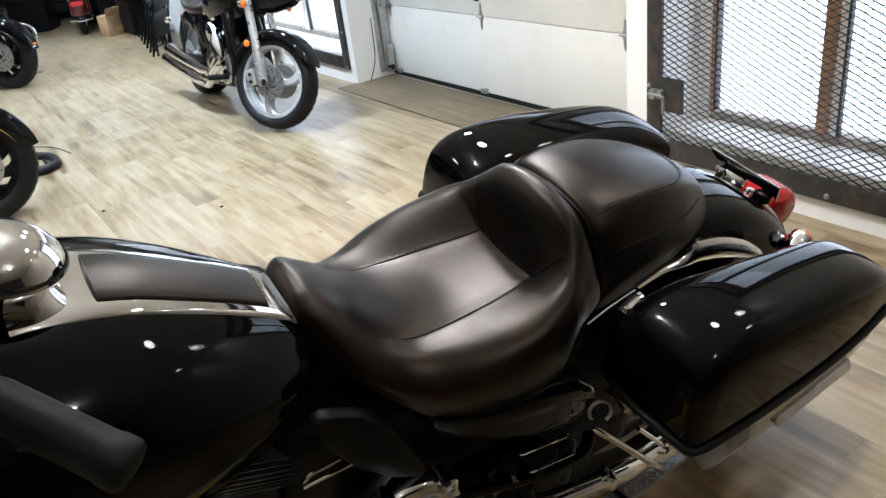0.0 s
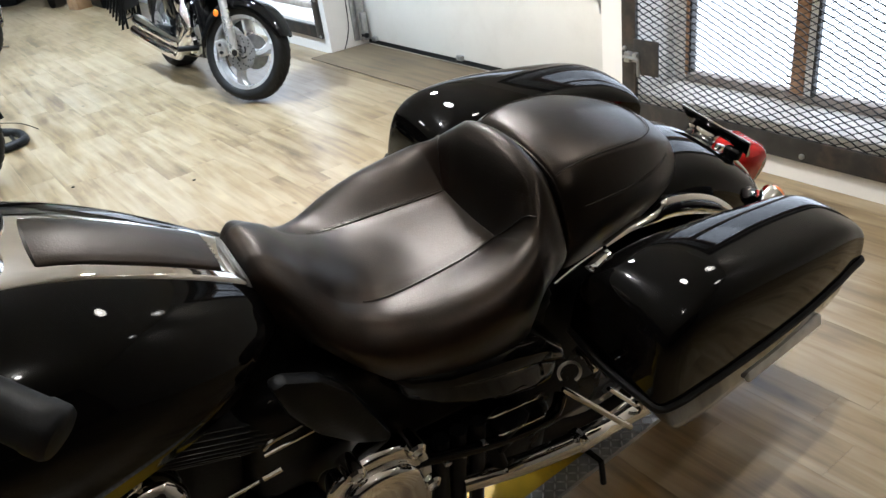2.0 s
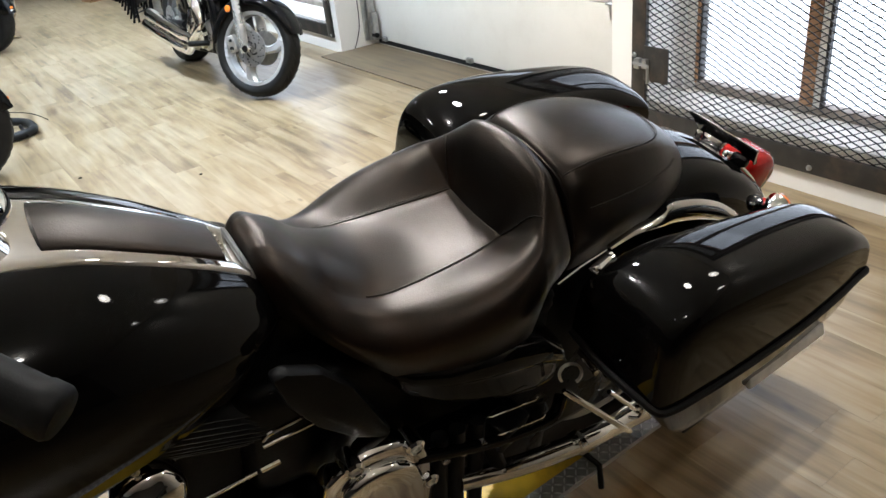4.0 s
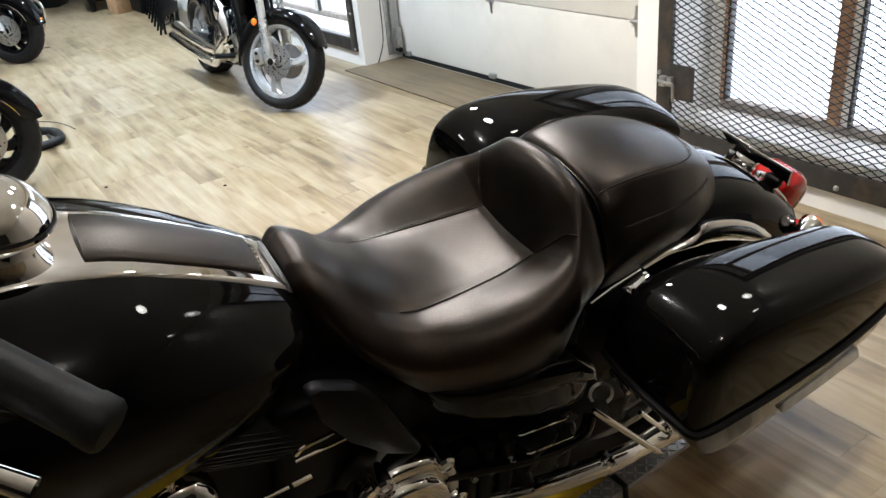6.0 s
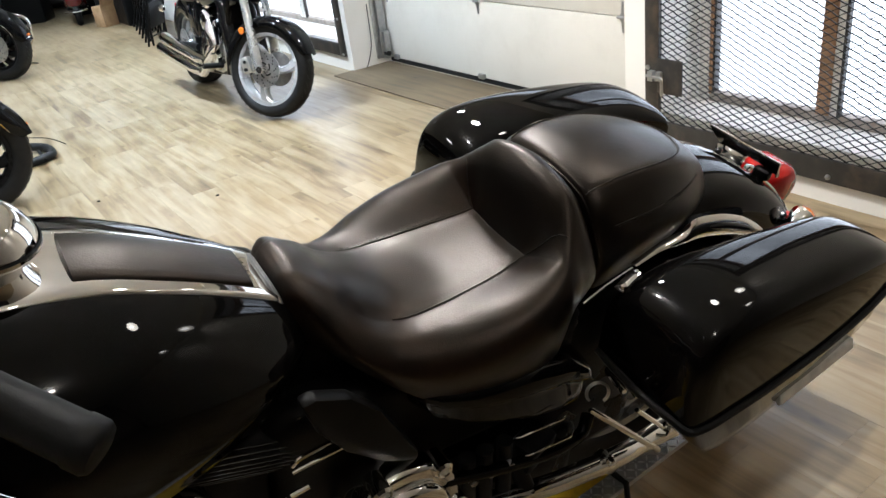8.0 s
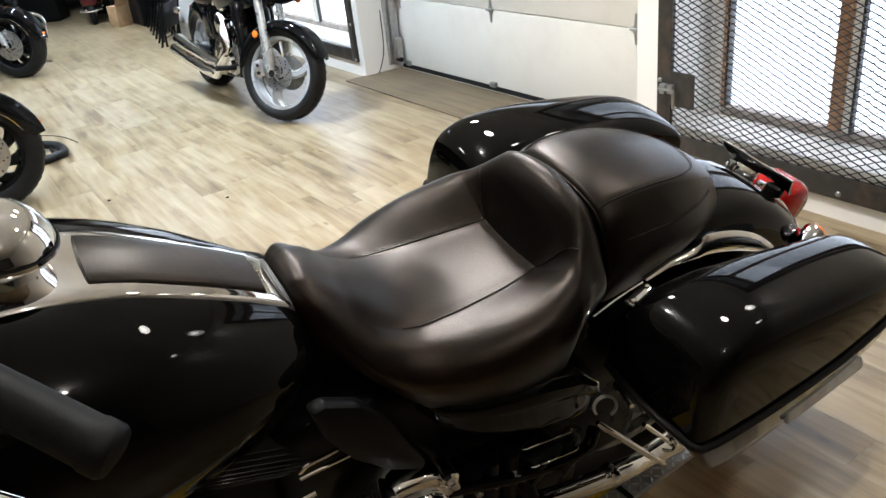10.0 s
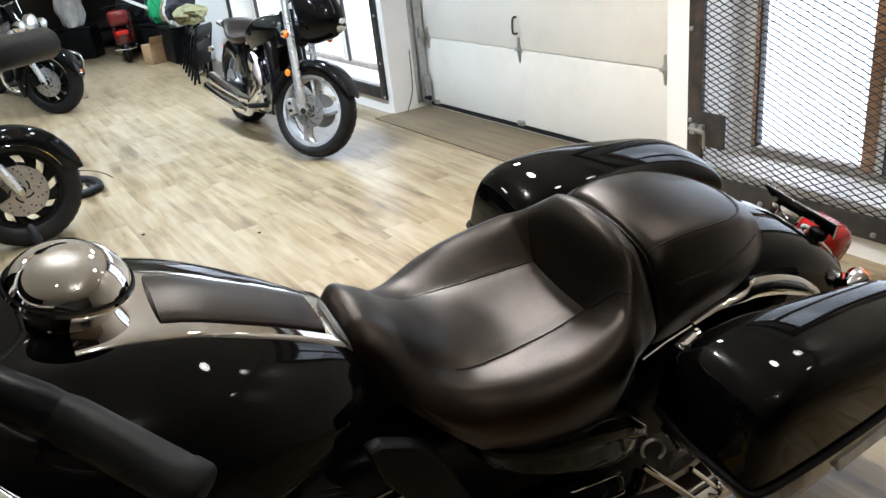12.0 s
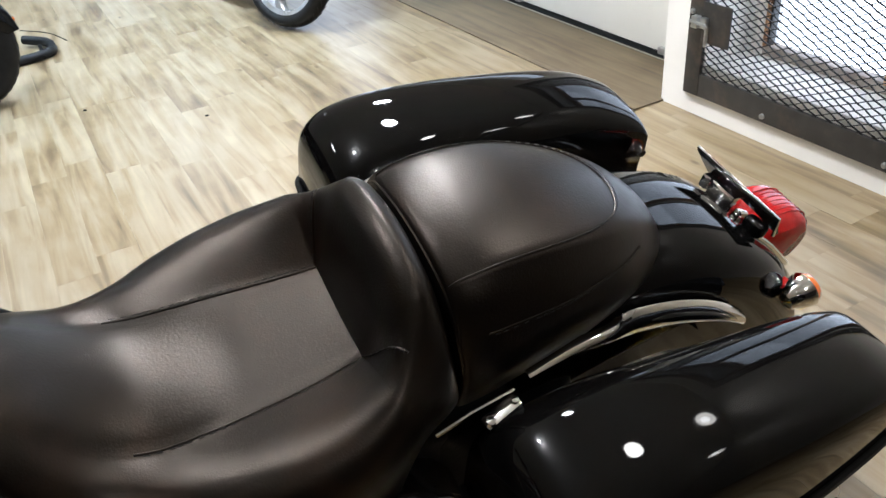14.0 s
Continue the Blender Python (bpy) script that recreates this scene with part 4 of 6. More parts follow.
def saddlebag(sg):
    """One hard bag; sg is 1 on the left side, -1 on the right."""
    # along the bag: place, top height, inner and outer half-width
    stn = [(0.086, 0.692, 0.188, 0.366), (0.090, 0.724, 0.184, 0.375), (0.100, 0.748, 0.181, 0.380), (0.126, 0.769, 0.180, 0.383), (0.168, 0.779, 0.180, 0.383), (0.225, 0.780, 0.181, 0.382), (0.290, 0.775, 0.187, 0.379), (0.360, 0.766, 0.191, 0.375),
           (0.420, 0.757, 0.194, 0.370), (0.480, 0.746, 0.196, 0.363), (0.535, 0.731, 0.197, 0.355), (0.580, 0.710, 0.198, 0.347), (0.609, 0.691, 0.199, 0.343), (0.619, 0.676, 0.200, 0.340)]
    rail = lambda y: 0.622 + 0.014 * (y - 0.09)
    a = spline(stn, 5)
    across = [tuple(p) for p in spline([(0.0, 0.0), (0.002, 0.40), (0.006, 0.63), (0.016, 0.73), (0.045, 0.80), (0.10, 0.875), (0.17, 0.932), (0.26, 0.968), (0.38, 0.990), (0.52, 1.0), (0.66, 0.996), (0.77, 0.970), (0.85, 0.91), (0.90, 0.81), (0.938, 0.65), (0.966, 0.42), (0.988, 0.18), (1.0, 0.0)], 4)]
    lid_rows = []
    for y, top, ui, uo in a:
        z0 = rail(y)
        d = max(top - z0, 0.012)
        flat = min(1.0, max(0.0, (y - 0.34) / 0.25))
        flat = flat * flat * (3 - 2 * flat)
        # towards the rear the top sinks on the inner side and the shoulder grows firmer
        lid_rows.append([(sg * (ui + (uo - ui) * q), y, z0 + d * (h + (-0.05 * h * max(0.0, 1 - q / 0.5) + 0.5 * h * (1 - h) * max(0.0, (q - 0.6) / 0.4)) * flat)) for q, h in across])
    lid = Shape().grid(lid_rows)
    n = len(lid_rows[0])
    lid.f += [tuple(range(n)), tuple((len(lid_rows) - 1) * n + j for j in range(n))]
    bag = part("saddlebag", lid, GLOSS_BLACK, bike, "gloss black hard saddlebag with a domed lid", sharp=40)
    outline = [(uo + 0.002, y, rail(y) - 0.004) for y, top, ui, uo in a]
    rear = [(0.340 - 0.140 * q, 0.619 - 0.002 * q, rail(0.61) - 0.004) for q in (0.1, 0.3, 0.5, 0.8, 1.0)]
    frontp = [(0.364 - 0.176 * q, 0.086 - 0.008 * math.sin(math.pi * q), rail(0.086) - 0.004) for q in (1.0, 0.8, 0.5, 0.2)]
    loop = frontp + outline + rear
    part("lid_seal", Shape().tube([(sg * u, y, z) for u, y, z in loop], 0.0065, 8), RUBBER, bag, "black rubber lid seal")
    body = []
    for z, shrink in ((0.0, 0.004), (-0.03, 0.005), (-0.08, 0.008), (-0.115, 0.014), (-0.135, 0.028), (-0.143, 0.055), (-0.146, 0.09)):
        back = 0.62 * abs(z)
        line = []
        for u, y, zz in loop:
            cu, cy = 0.265, 0.36
            uu = u - shrink if u > cu else u + shrink * 0.3
            yy = cy + (y - cy) * (1 - shrink * 1.6) + back * max(0.0, 1 - (y - 0.08) / 0.25)
            line.append((sg * uu, yy, zz + z))
        body.append(line)
    bs = Shape().grid(body, True)
    bs.f.append(tuple((len(body) - 1) * len(loop) + j for j in range(len(loop))))
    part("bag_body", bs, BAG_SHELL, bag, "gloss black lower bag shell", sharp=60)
    part("reflector_strip", Shape().box((sg * 0.364, 0.423, 0.538), (0.010, 0.212, 0.023), (1.0, sg * -24.0, sg * 4.0), 0.004, 3), TREAD, bag, "bright metal side strip")
    part("lid_latch", Shape().box((sg * 0.250, 0.086, 0.612), (0.075, 0.012, 0.016), (0, 4, -6), 0.004).box((sg * 0.236, 0.084, 0.594), (0.05, 0.010, 0.012), (0, 4, -6), 0.003), CHROME, bag, "chrome lid latch")
    part("hinge_lug", Shape().box((sg * 0.186, 0.124, 0.742), (0.020, 0.046, 0.009), (16, sg * -12, 8), 0.004).tube([(sg * 0.166, 0.06, 0.712), (sg * 0.166, 0.10, 0.728), (sg * 0.167, 0.15, 0.742)], 0.0028, 8).lathe([(0.0, 0.006), (0.005, 0.004), (0.006, 0)], pose(sg * 0.192, 0.108, 0.743), 10).lathe([(0.0, 0.005), (0.004, 0.003), (0.005, 0)], pose(sg * 0.184, 0.140, 0.751), 10), CHROME, bag, "chrome hinge lug")
    return bag


saddlebag(1)
saddlebag(-1)

# rear fender, struts and lights
fen = []
for k in range(22):
    a = radians(118 - 112 * k / 21)
    cy, cz, r = 0.36, 0.318, 0.424
    y, z = cy + r * math.cos(a), cz + r * math.sin(a) * 1.03
    w = 0.120 - 0.008 * (k / 21)
    nrm = (math.cos(a), math.sin(a))
    fen.append([(u, y - nrm[0] * d, z - nrm[1] * d) for u, d in ((-w, 0.16), (-w * 1.0, 0.07), (-w * 0.92, 0.025), (-w * 0.7, 0.006), (-w * 0.35, 0.0), (0, -0.002), (w * 0.35, 0.0), (w * 0.7, 0.006), (w * 0.92, 0.025), (w, 0.07), (w, 0.16))])
fender = part("rear_fender", Shape().grid(fen), GLOSS_BLACK, bike, "gloss black rear fender", sharp=60)
for sg in (1, -1):
    band = []
    for y, zt, zb in [tuple(p) for p in spline([(0.185, 0.715, 0.711), (0.24, 0.722, 0.714), (0.285, 0.723, 0.709), (0.305, 0.728, 0.704), (0.318, 0.741, 0.702), (0.345, 0.739, 0.698), (0.40, 0.722, 0.682), (0.46, 0.692, 0.656), (0.51, 0.656, 0.628), (0.535, 0.632, 0.612)], 5)]:
        u = 0.136 + 0.06 * max(0.0, 0.24 - y)
        q = (zt - zb) / 4
        band.append([(sg * (u - 0.012), y, zt - q), (sg * (u - 0.005), y, zt), (sg * (u + 0.001), y, zt - q * 0.25), (sg * (u + 0.005), y, zt - q), (sg * (u + 0.007), y, zt - 2 * q), (sg * (u + 0.006), y, zt - 3.2 * q), (sg * (u + 0.001), y, zb), (sg * (u - 0.012), y, zb)])
    arm = part("fender_strut", Shape().grid(band, True, True), CHROME, bike, "broad curved chrome fender strut", sharp=50)
    slot = [(sg * (0.1418 + d), y, z) for y, z, d in ((0.352, 0.7205, 0.0), (0.385, 0.7105, 0.0), (0.42, 0.695, 0.0), (0.465, 0.671, 0.0), (0.495, 0.651, 0.0))]
    part("strut_slot", Shape().tube(slot, (0.003, 0.0065, 0.0065, 0.006, 0.003), 10, smooth=3), GLOSS_BLACK, arm, "black slot in the strut")
# the tail lamp and what is bolted about it sit on the end of the fender
TAIL = Matrix.Translation((0.0, 0.086, -0.050))
# tail lamp across the fender
lens = []
for k in range(11):
    f = k / 5 - 1
    u, e = 0.050 * f, (1 - abs(f) ** 3)
    lens.append([(u, 0.602 + (y - 0.602) * (0.72 + 0.28 * e ** 0.5), 0.668 + (z - 0.668) * (0.72 + 0.28 * e ** 0.5)) for y, z in spline([(0.560, 0.692), (0.572, 0.704), (0.596, 0.709), (0.628, 0.706), (0.655, 0.692), (0.667, 0.665), (0.658, 0.636), (0.636, 0.616), (0.600, 0.650), (0.560, 0.692)], 4)])
ls = Shape().grid(lens)
ls.f += [tuple(range(len(lens[0]) - 1)), tuple(10 * len(lens[0]) + j for j in range(len(lens[0]) - 1))]
tl = part("tail_light", ls, RED_LENS, bike, "ribbed red tail light lens", sharp=50, place=TAIL)
for k in range(7):
    part("lens_rib", Shape().tube([(-0.027 + 0.009 * k, y, z) for y, z in ((0.598, 0.7088), (0.629, 0.7058), (0.6553, 0.6918), (0.6673, 0.665), (0.6583, 0.636))], 0.0011, 5, smooth=3), RED_LENS, tl, place=TAIL)
part("chrome_base", Shape().tube([(0.046, 0.530, 0.716), (0.048, 0.575, 0.676), (0.048, 0.634, 0.612)], 0.006, 10, smooth=3), CHROME, tl, "chrome edge of the tail light", place=TAIL)
part("chrome_base", Shape().tube([(-0.046, 0.530, 0.716), (-0.048, 0.575, 0.676), (-0.048, 0.634, 0.612)], 0.006, 10, smooth=3), CHROME, tl, "chrome edge of the tail light", place=TAIL)
vis = part("plate_holder", Shape().plate([(-0.103, 0.0), (0.067, 0.0), (0.069, -0.030), (0.02, -0.022), (-0.03, -0.022), (-0.066, -0.042)], pose(0, 0.541, 0.757, 108, 0, 0), 0.004, 0.001), GLOSS_BLACK, bike, "gloss black holder plate with a chrome rim", place=TAIL)
part("chrome_rim", Shape().tube([(-0.104, 0.5405, 0.758), (0.068, 0.5405, 0.758), (0.0705, 0.537, 0.732)], 0.0026, 8), CHROME, vis, "thin chrome rim", place=TAIL)
part("mount_block", Shape().box((-0.028, 0.536, 0.722), (0.048, 0.026, 0.034), (-20, 0, 0), 0.005), CHROME, vis, "chrome mounting block", place=TAIL)
part("mount_block", Shape().box((-0.064, 0.537, 0.724), (0.016, 0.020, 0.022), (-20, 0, 8), 0.004), CHROME, vis, "small chrome clamp", place=TAIL)
part("mount_block", Shape().box((0.008, 0.537, 0.712), (0.014, 0.022, 0.026), (-20, 0, -8), 0.004), CHROME, vis, "small chrome clamp", place=TAIL)
part("lamp_cover", Shape().box((0.042, 0.533, 0.727), (0.036, 0.020, 0.022), (-15, 0, 0), 0.007, 3), GLOSS_BLACK, vis, "small black plate lamp", place=TAIL)
part("mount_arm", Shape().box((-0.028, 0.530, 0.700), (0.036, 0.016, 0.045), (-10, 0, 0), 0.004), GLOSS_BLACK, vis, "black mounting arm", place=TAIL)
for sg, sy, sz in ((1, 0.0, 0.0), (-1, 0.018, -0.045)):
    sig = part("turn_signal", Shape().lathe([(0.001, -0.030), (0.014, -0.026), (0.022, -0.012), (0.026, 0.004), (0.026, 0.010)], pose(sg * 0.122, 0.578 + sy, 0.648 + sz, -75, 0, 0), 24), CHROME, bike, "chrome turn signal housing", place=TAIL)
    part("amber_lens", Shape().lathe([(0.001, 0.026), (0.012, 0.024), (0.021, 0.019), (0.0255, 0.010)], pose(sg * 0.122, 0.578 + sy, 0.648 + sz, -75, 0, 0), 24), AMBER, sig, "amber lens", place=TAIL)
    part("stalk", Shape().tube([(sg * 0.05, 0.560, 0.640 + sz), (sg * 0.11, 0.566 + sy, 0.641 + sz)], 0.009, 10), CHROME, sig, "chrome stalk", place=TAIL)
    # red block stands in for the red reflection on the chrome stalk
    part("stalk_red_patch", Shape().box((sg * 0.092, 0.562 + sy, 0.648 + sz), (0.030, 0.020, 0.020), (0, 0, 12), 0.005), RED_LENS, sig, "small red patch standing for a reflection", place=TAIL)

# side covers, frame and engine, drawn level and set along the frame, which slopes down to the rear
CHASSIS = Matrix(((1, 0, 0, 0), (0, 1.1, 0, 0.02), (0, -0.1, 1, -0.053), (0, 0, 0, 1)))
for sg in (1, -1):
    cov = [(-0.394, 0.776), (-0.375, 0.779), (-0.328, 0.752), (-0.288, 0.700), (-0.232, 0.572), (-0.238, 0.556), (-0.290, 0.592), (-0.342, 0.650), (-0.378, 0.715)]
    part("side_cover", Shape().plate(cov, Matrix(((0, 0, 1, sg * 0.165 - 0.012), (1, 0, 0, 0), (0, 1, 0, 0), (0, 0, 0, 1))), 0.024, 0.006), SATIN_BLACK, bike, "satin black side cover under the seat")
    rows = []
    for y, zt, zb, u in ((-0.225, 0.680, 0.640, 0.160), (-0.20, 0.676, 0.615, 0.184), (-0.15, 0.668, 0.585, 0.200), (-0.09, 0.660, 0.555, 0.206), (-0.03, 0.648, 0.525, 0.206), (0.03, 0.628, 0.500, 0.200), (0.075, 0.590, 0.488, 0.192), (0.100, 0.545, 0.488, 0.178), (0.108, 0.52, 0.49, 0.15)):
        rows.append([(sg * uu, y, zz) for uu, zz in ((0.06, zt + 0.004), (u * 0.86, zt + 0.002), (u * 0.97, zt - 0.004), (u, zt - 0.014), (u * 1.0, zt - 0.3 * (zt - zb)), (u * 0.93, zt - 0.42 * (zt - zb)), (u * 0.92, zb + 0.015), (u * 0.84, zb), (0.06, zb))])
    part("frame_cover", Shape().grid([[tuple(c) for c in spline(r, 3)] for r in rows], False, True), GLOSS_BLACK, bike, "gloss black frame cover", sharp=60)
    part("lower_rail", Shape().tube([(sg * 0.192, -0.20, 0.530), (sg * 0.198, -0.06, 0.485), (sg * 0.194, 0.046, 0.470), (sg * 0.18, 0.075, 0.50)], 0.011, 10, smooth=4), GLOSS_BLACK, bike, "gloss black frame rail", place=CHASSIS)
for sg in (1, -1):
    part("frame_tube", Shape().tube([(sg * 0.10, -0.30, 0.60), (sg * 0.11, -0.18, 0.44), (sg * 0.10, 0.02, 0.36), (sg * 0.09, 0.20, 0.32)], 0.014, 10, smooth=4), SATIN_BLACK, bike, place=CHASSIS)
# black block added to close the gap under the seat
part("seat_gap_block", Shape().box((0.0, -0.16, 0.60), (0.26, 0.50, 0.22), (0, 0, 0), 0.03, 3).box((0, -0.36, 0.70), (0.14, 0.16, 0.13), (20, 0, 0), 0.02), SATIN_BLACK, bike, "black box between seat and engine", place=CHASSIS)
eng = part("engine", Shape().box((0, -0.30, 0.33), (0.28, 0.52, 0.24), bevel=0.05, seg=4), ENGINE_BLACK, bike, "black V-twin engine case", place=CHASSIS)
for y in (-0.425, -0.66):
    cyl = part("cylinder", Shape().box((0, y - 0.02, 0.55), (0.19, 0.12, 0.26), (-20, 0, 0), 0.03, 3), ENGINE_BLACK, bike, "black finned cylinder", place=CHASSIS)
    for k in range(12):
        part("fin", Shape().box((0, y - 0.035 + 0.0030 * k, 0.602 + 0.0083 * k), (0.262 - 0.0014 * (k - 8) ** 2, 0.135, 0.0016), (-20, 0, 0), 0.0006, 1), FIN_BLACK, cyl, place=CHASSIS)
    part("cylinder_head", Shape().box((0, y + 0.01, 0.715), (0.17, 0.11, 0.03), (-20, 0, 0), 0.012, 3), ENGINE_BLACK, cyl, place=CHASSIS)
    part("head_bolt", Shape().tube([(0.10, y + 0.06, 0.70), (0.118, y + 0.06, 0.70)], 0.005, 8), CHROME_DULL, cyl, place=CHASSIS)
# added block, only hides the yellow deck that would show behind
part("deck_cover_block", Shape().box((0.0, -0.04, 0.35), (0.30, 0.28, 0.16), (0, 0, 0), 0.03, 3), ENGINE_BLACK, bike, "black block hiding the deck behind it", place=CHASSIS)
lay = lambda u: Matrix(((0, 0, 1, u), (1, 0, 0, 0), (0, 1, 0, 0), (0, 0, 0, 1)))
ring = [tuple(p) for p in spline([(-0.345, 0.50), (-0.335, 0.555), (-0.305, 0.588), (-0.262, 0.598), (-0.215, 0.586), (-0.186, 0.548), (-0.176, 0.49), (-0.178, 0.40), (-0.21, 0.33), (-0.30, 0.32), (-0.34, 0.40), (-0.345, 0.50)], 4)][:-1]
def crowned(steps):
    return Shape().grid([[(u, -0.262 + (y + 0.262) * k, 0.46 + (z - 0.46) * k) for y, z in ring] for k, u in steps], True, True)


pc = part("primary_cover", crowned([(1, 0.14), (1, 0.188), (0.99, 0.194), (0.965, 0.198), (0.93, 0.1995), (0.80, 0.2005), (0.78, 0.199)]), CHROME, eng, "chrome primary cover", sharp=40, place=CHASSIS)
part("cover_crown", crowned([(0.78, 0.198), (0.775, 0.205), (0.755, 0.211), (0.72, 0.215), (0.5, 0.2175), (0.25, 0.219), (0.03, 0.2195)]), CHROME, pc, "raised chrome crown of the cover", sharp=40, place=CHASSIS)
for y, z in ((-0.298, 0.586), (-0.208, 0.576), (-0.182, 0.47)):
    lug = part("bolt_lug", Shape().lathe([(0.015, -0.03), (0.015, 0.004), (0.011, 0.008), (0.009, 0.006), (0.0085, -0.002), (0.001, -0.002)], pose(0.200, y, z, 0, 90, 0), 20), CHROME, pc, "round bolt lug", place=CHASSIS)
    part("cover_bolt", Shape().lathe([(0.008, 0.0), (0.008, 0.007), (0.006, 0.008), (0.004, 0.004), (0.001, 0.004)], pose(0.200, y, z, 0, 90, 0), 12), CHROME_DULL, lug, "socket bolt", place=CHASSIS)
rc = part("round_cover", Shape().lathe([(0.042, -0.02), (0.042, 0.0), (0.041, 0.013), (0.036, 0.023), (0.024, 0.030), (0.001, 0.033)], pose(0.138, -0.526, 0.632, 0, 62, 0), 36), CHROME, eng, "domed chrome round cover", place=CHASSIS)
part("cover_groove", Shape().tube([(0.138 + 0.882 * d - 0.469 * a, -0.526 + b, 0.632 + 0.469 * d + 0.882 * a) for a, b, d in ((0.0, -0.036, 0.0225), (0.0, -0.018, 0.0315), (0.0, 0.0, 0.0332), (0.012, 0.018, 0.031))], 0.0016, 6), RUBBER, rc, "black groove", place=CHASSIS)
for pts, r in (([(0.17, -0.397, 0.684), (0.17, -0.388, 0.693), (0.168, -0.372, 0.6935), (0.16, -0.335, 0.688)], 0.0032), ([(0.17, -0.398, 0.671), (0.165, -0.33, 0.673)], 0.0032), ([(0.17, -0.52, 0.606), (0.17, -0.41, 0.624)], 0.0030), ([(0.17, -0.405, 0.625), (0.17, -0.381, 0.629)], 0.0045), ([(0.14, -0.58, 0.705), (0.14, -0.515, 0.721)], 0.0035)):
    part("chrome_rod", Shape().tube(pts, r, 8, smooth=3), CHROME, eng, "thin chrome rod", place=CHASSIS)
for c in ((0.143, -0.541, 0.712), (0.146, -0.533, 0.690)):
    part("rod_nut", Shape().lathe([(0.001, 0.006), (0.005, 0.005), (0.0065, 0.0), (0.005, -0.005)], pose(*c, 0, 70, 0), 10), CHROME_DULL, eng, "small bright nut", place=CHASSIS)
for y in (-0.155, -0.125, -0.09):
    part("frame_post", Shape().tube([(0.180, y, 0.54), (0.188, y + 0.005, 0.30)], 0.013, 10), SATIN_BLACK, bike, "black frame post", place=CHASSIS)
    part("post_bolt", Shape().tube([(0.188, y, 0.50), (0.204, y, 0.50)], 0.006, 8), CHROME_DULL, bike, "small steel bolt", place=CHASSIS)
pipe = part("exhaust_pipe", Shape().tube([(0.19, -0.12, 0.403), (0.20, -0.06, 0.397), (0.205, 0.0, 0.385), (0.207, 0.10, 0.370), (0.205, 0.16, 0.360), (0.19, 0.24, 0.335), (0.15, 0.60, 0.290), (0.15, 0.78, 0.30)], (0.018, 0.0185, 0.019, 0.020, 0.020, 0.021, 0.042, 0.042), 22, smooth=4), CHROME, bike, "long chrome exhaust pipe", place=CHASSIS)
part("pipe_clamp", Shape().lathe([(0.0195, -0.010), (0.024, -0.006), (0.024, 0.006), (0.0195, 0.010)], pose(0.207, 0.112, 0.369, 98, 0, 4), 24).box((0.214, 0.108, 0.391), (0.016, 0.018, 0.014), (0, 0, 0), 0.003).tube([(0.203, 0.108, 0.396), (0.228, 0.108, 0.395)], 0.005, 8), CHROME, pipe, "chrome pipe clamp", place=CHASSIS)
part("pipe_clamp", Shape().box((0.206, -0.035, 0.405), (0.022, 0.026, 0.014), (0, 0, 0), 0.003).tube([(0.214, -0.05, 0.412), (0.214, -0.02, 0.408)], 0.005, 8), CHROME, pipe, "pipe bracket", place=CHASSIS)
part("passenger_peg_bar", Shape().tube([(0.196, 0.062, 0.538), (0.199, 0.066, 0.533), (0.259, 0.171, 0.427), (0.261, 0.175, 0.423)], (0.0045, 0.0058, 0.0058, 0.0045), 14), CHROME, bike, "slim chrome peg bar", place=CHASSIS)
part("bag_bracket", Shape().tube([(0.24, 0.118, 0.548), (0.243, 0.17, 0.485), (0.242, 0.213, 0.430)], 0.0042, 8), CHROME, bike, "thin chrome bag bracket", place=CHASSIS)
part("bracket_hook", Shape().tube([(0.236, 0.20, 0.455), (0.246, 0.206, 0.452), (0.25, 0.20, 0.436), (0.238, 0.188, 0.432)], 0.003, 8, smooth=3), CHROME, bike, "small chrome hook", place=CHASSIS)
part("footrest_mount", Shape().box((0.17, -0.03, 0.47), (0.05, 0.07, 0.07), (0, 10, 20), 0.01).tube([(0.16, -0.07, 0.50), (0.20, -0.05, 0.40)], 0.014, 10), SATIN_BLACK, bike, "black footrest mount", place=CHASSIS)
# chrome streaks stand in for the gloss highlights along the frame cover
for y, z in ((-0.072, 0.516), (-0.047, 0.452)):
    part("highlight_streak", Shape().tube([(0.197, y, z), (0.2, y + 0.006, z), (0.2, y + 0.095, z - 0.014), (0.196, y + 0.102, z - 0.016)], (0.0008, 0.0016, 0.0016, 0.0008), 8), CHROME, bike, "thin bright streak standing for an edge highlight")
part("ring_clip", Shape().lathe([(0.016, -0.004), (0.020, 0.0), (0.016, 0.004)], pose(0.218, 0.046, 0.612, 20, 60, 0), 20, (20, 300)), CHROME_DULL, bike, "small bright clip", place=CHASSIS)
fork = Shape()
for u in (-0.10, 0.10):
    fork.tube([(u, -0.80, 0.95), (u, -1.02, 0.34)], (0.03, 0.034), 14)
part("front_fork", fork, CHROME, bike, "chrome front fork")
wheel_parts(bike, pose(0, -1.05, 0.33, 0, 90, 0), 0.33, 0.14, 0.235, 5, SILVER, 0.15, (1, -1))
wheel_parts(bike, pose(0, 0.36, 0.32, 0, 90, 0), 0.32, 0.18, 0.21, 5, SILVER, 0.14, (-1,))
part("front_fender", fender_shape(pose(0, -1.05, 0.33, 0, 90, 0), 0.345, 0.18, 120, 262, 0.06), GLOSS_BLACK, bike, "gloss black front fender")
# added block, fills the dark space ahead of the rear wheel
part("wheel_gap_block", Shape().box((0.0, 0.16, 0.44), (0.26, 0.26, 0.42), (0, 0, 0), 0.04, 3), ENGINE_BLACK, bike, "black block filling the gap by the rear wheel")
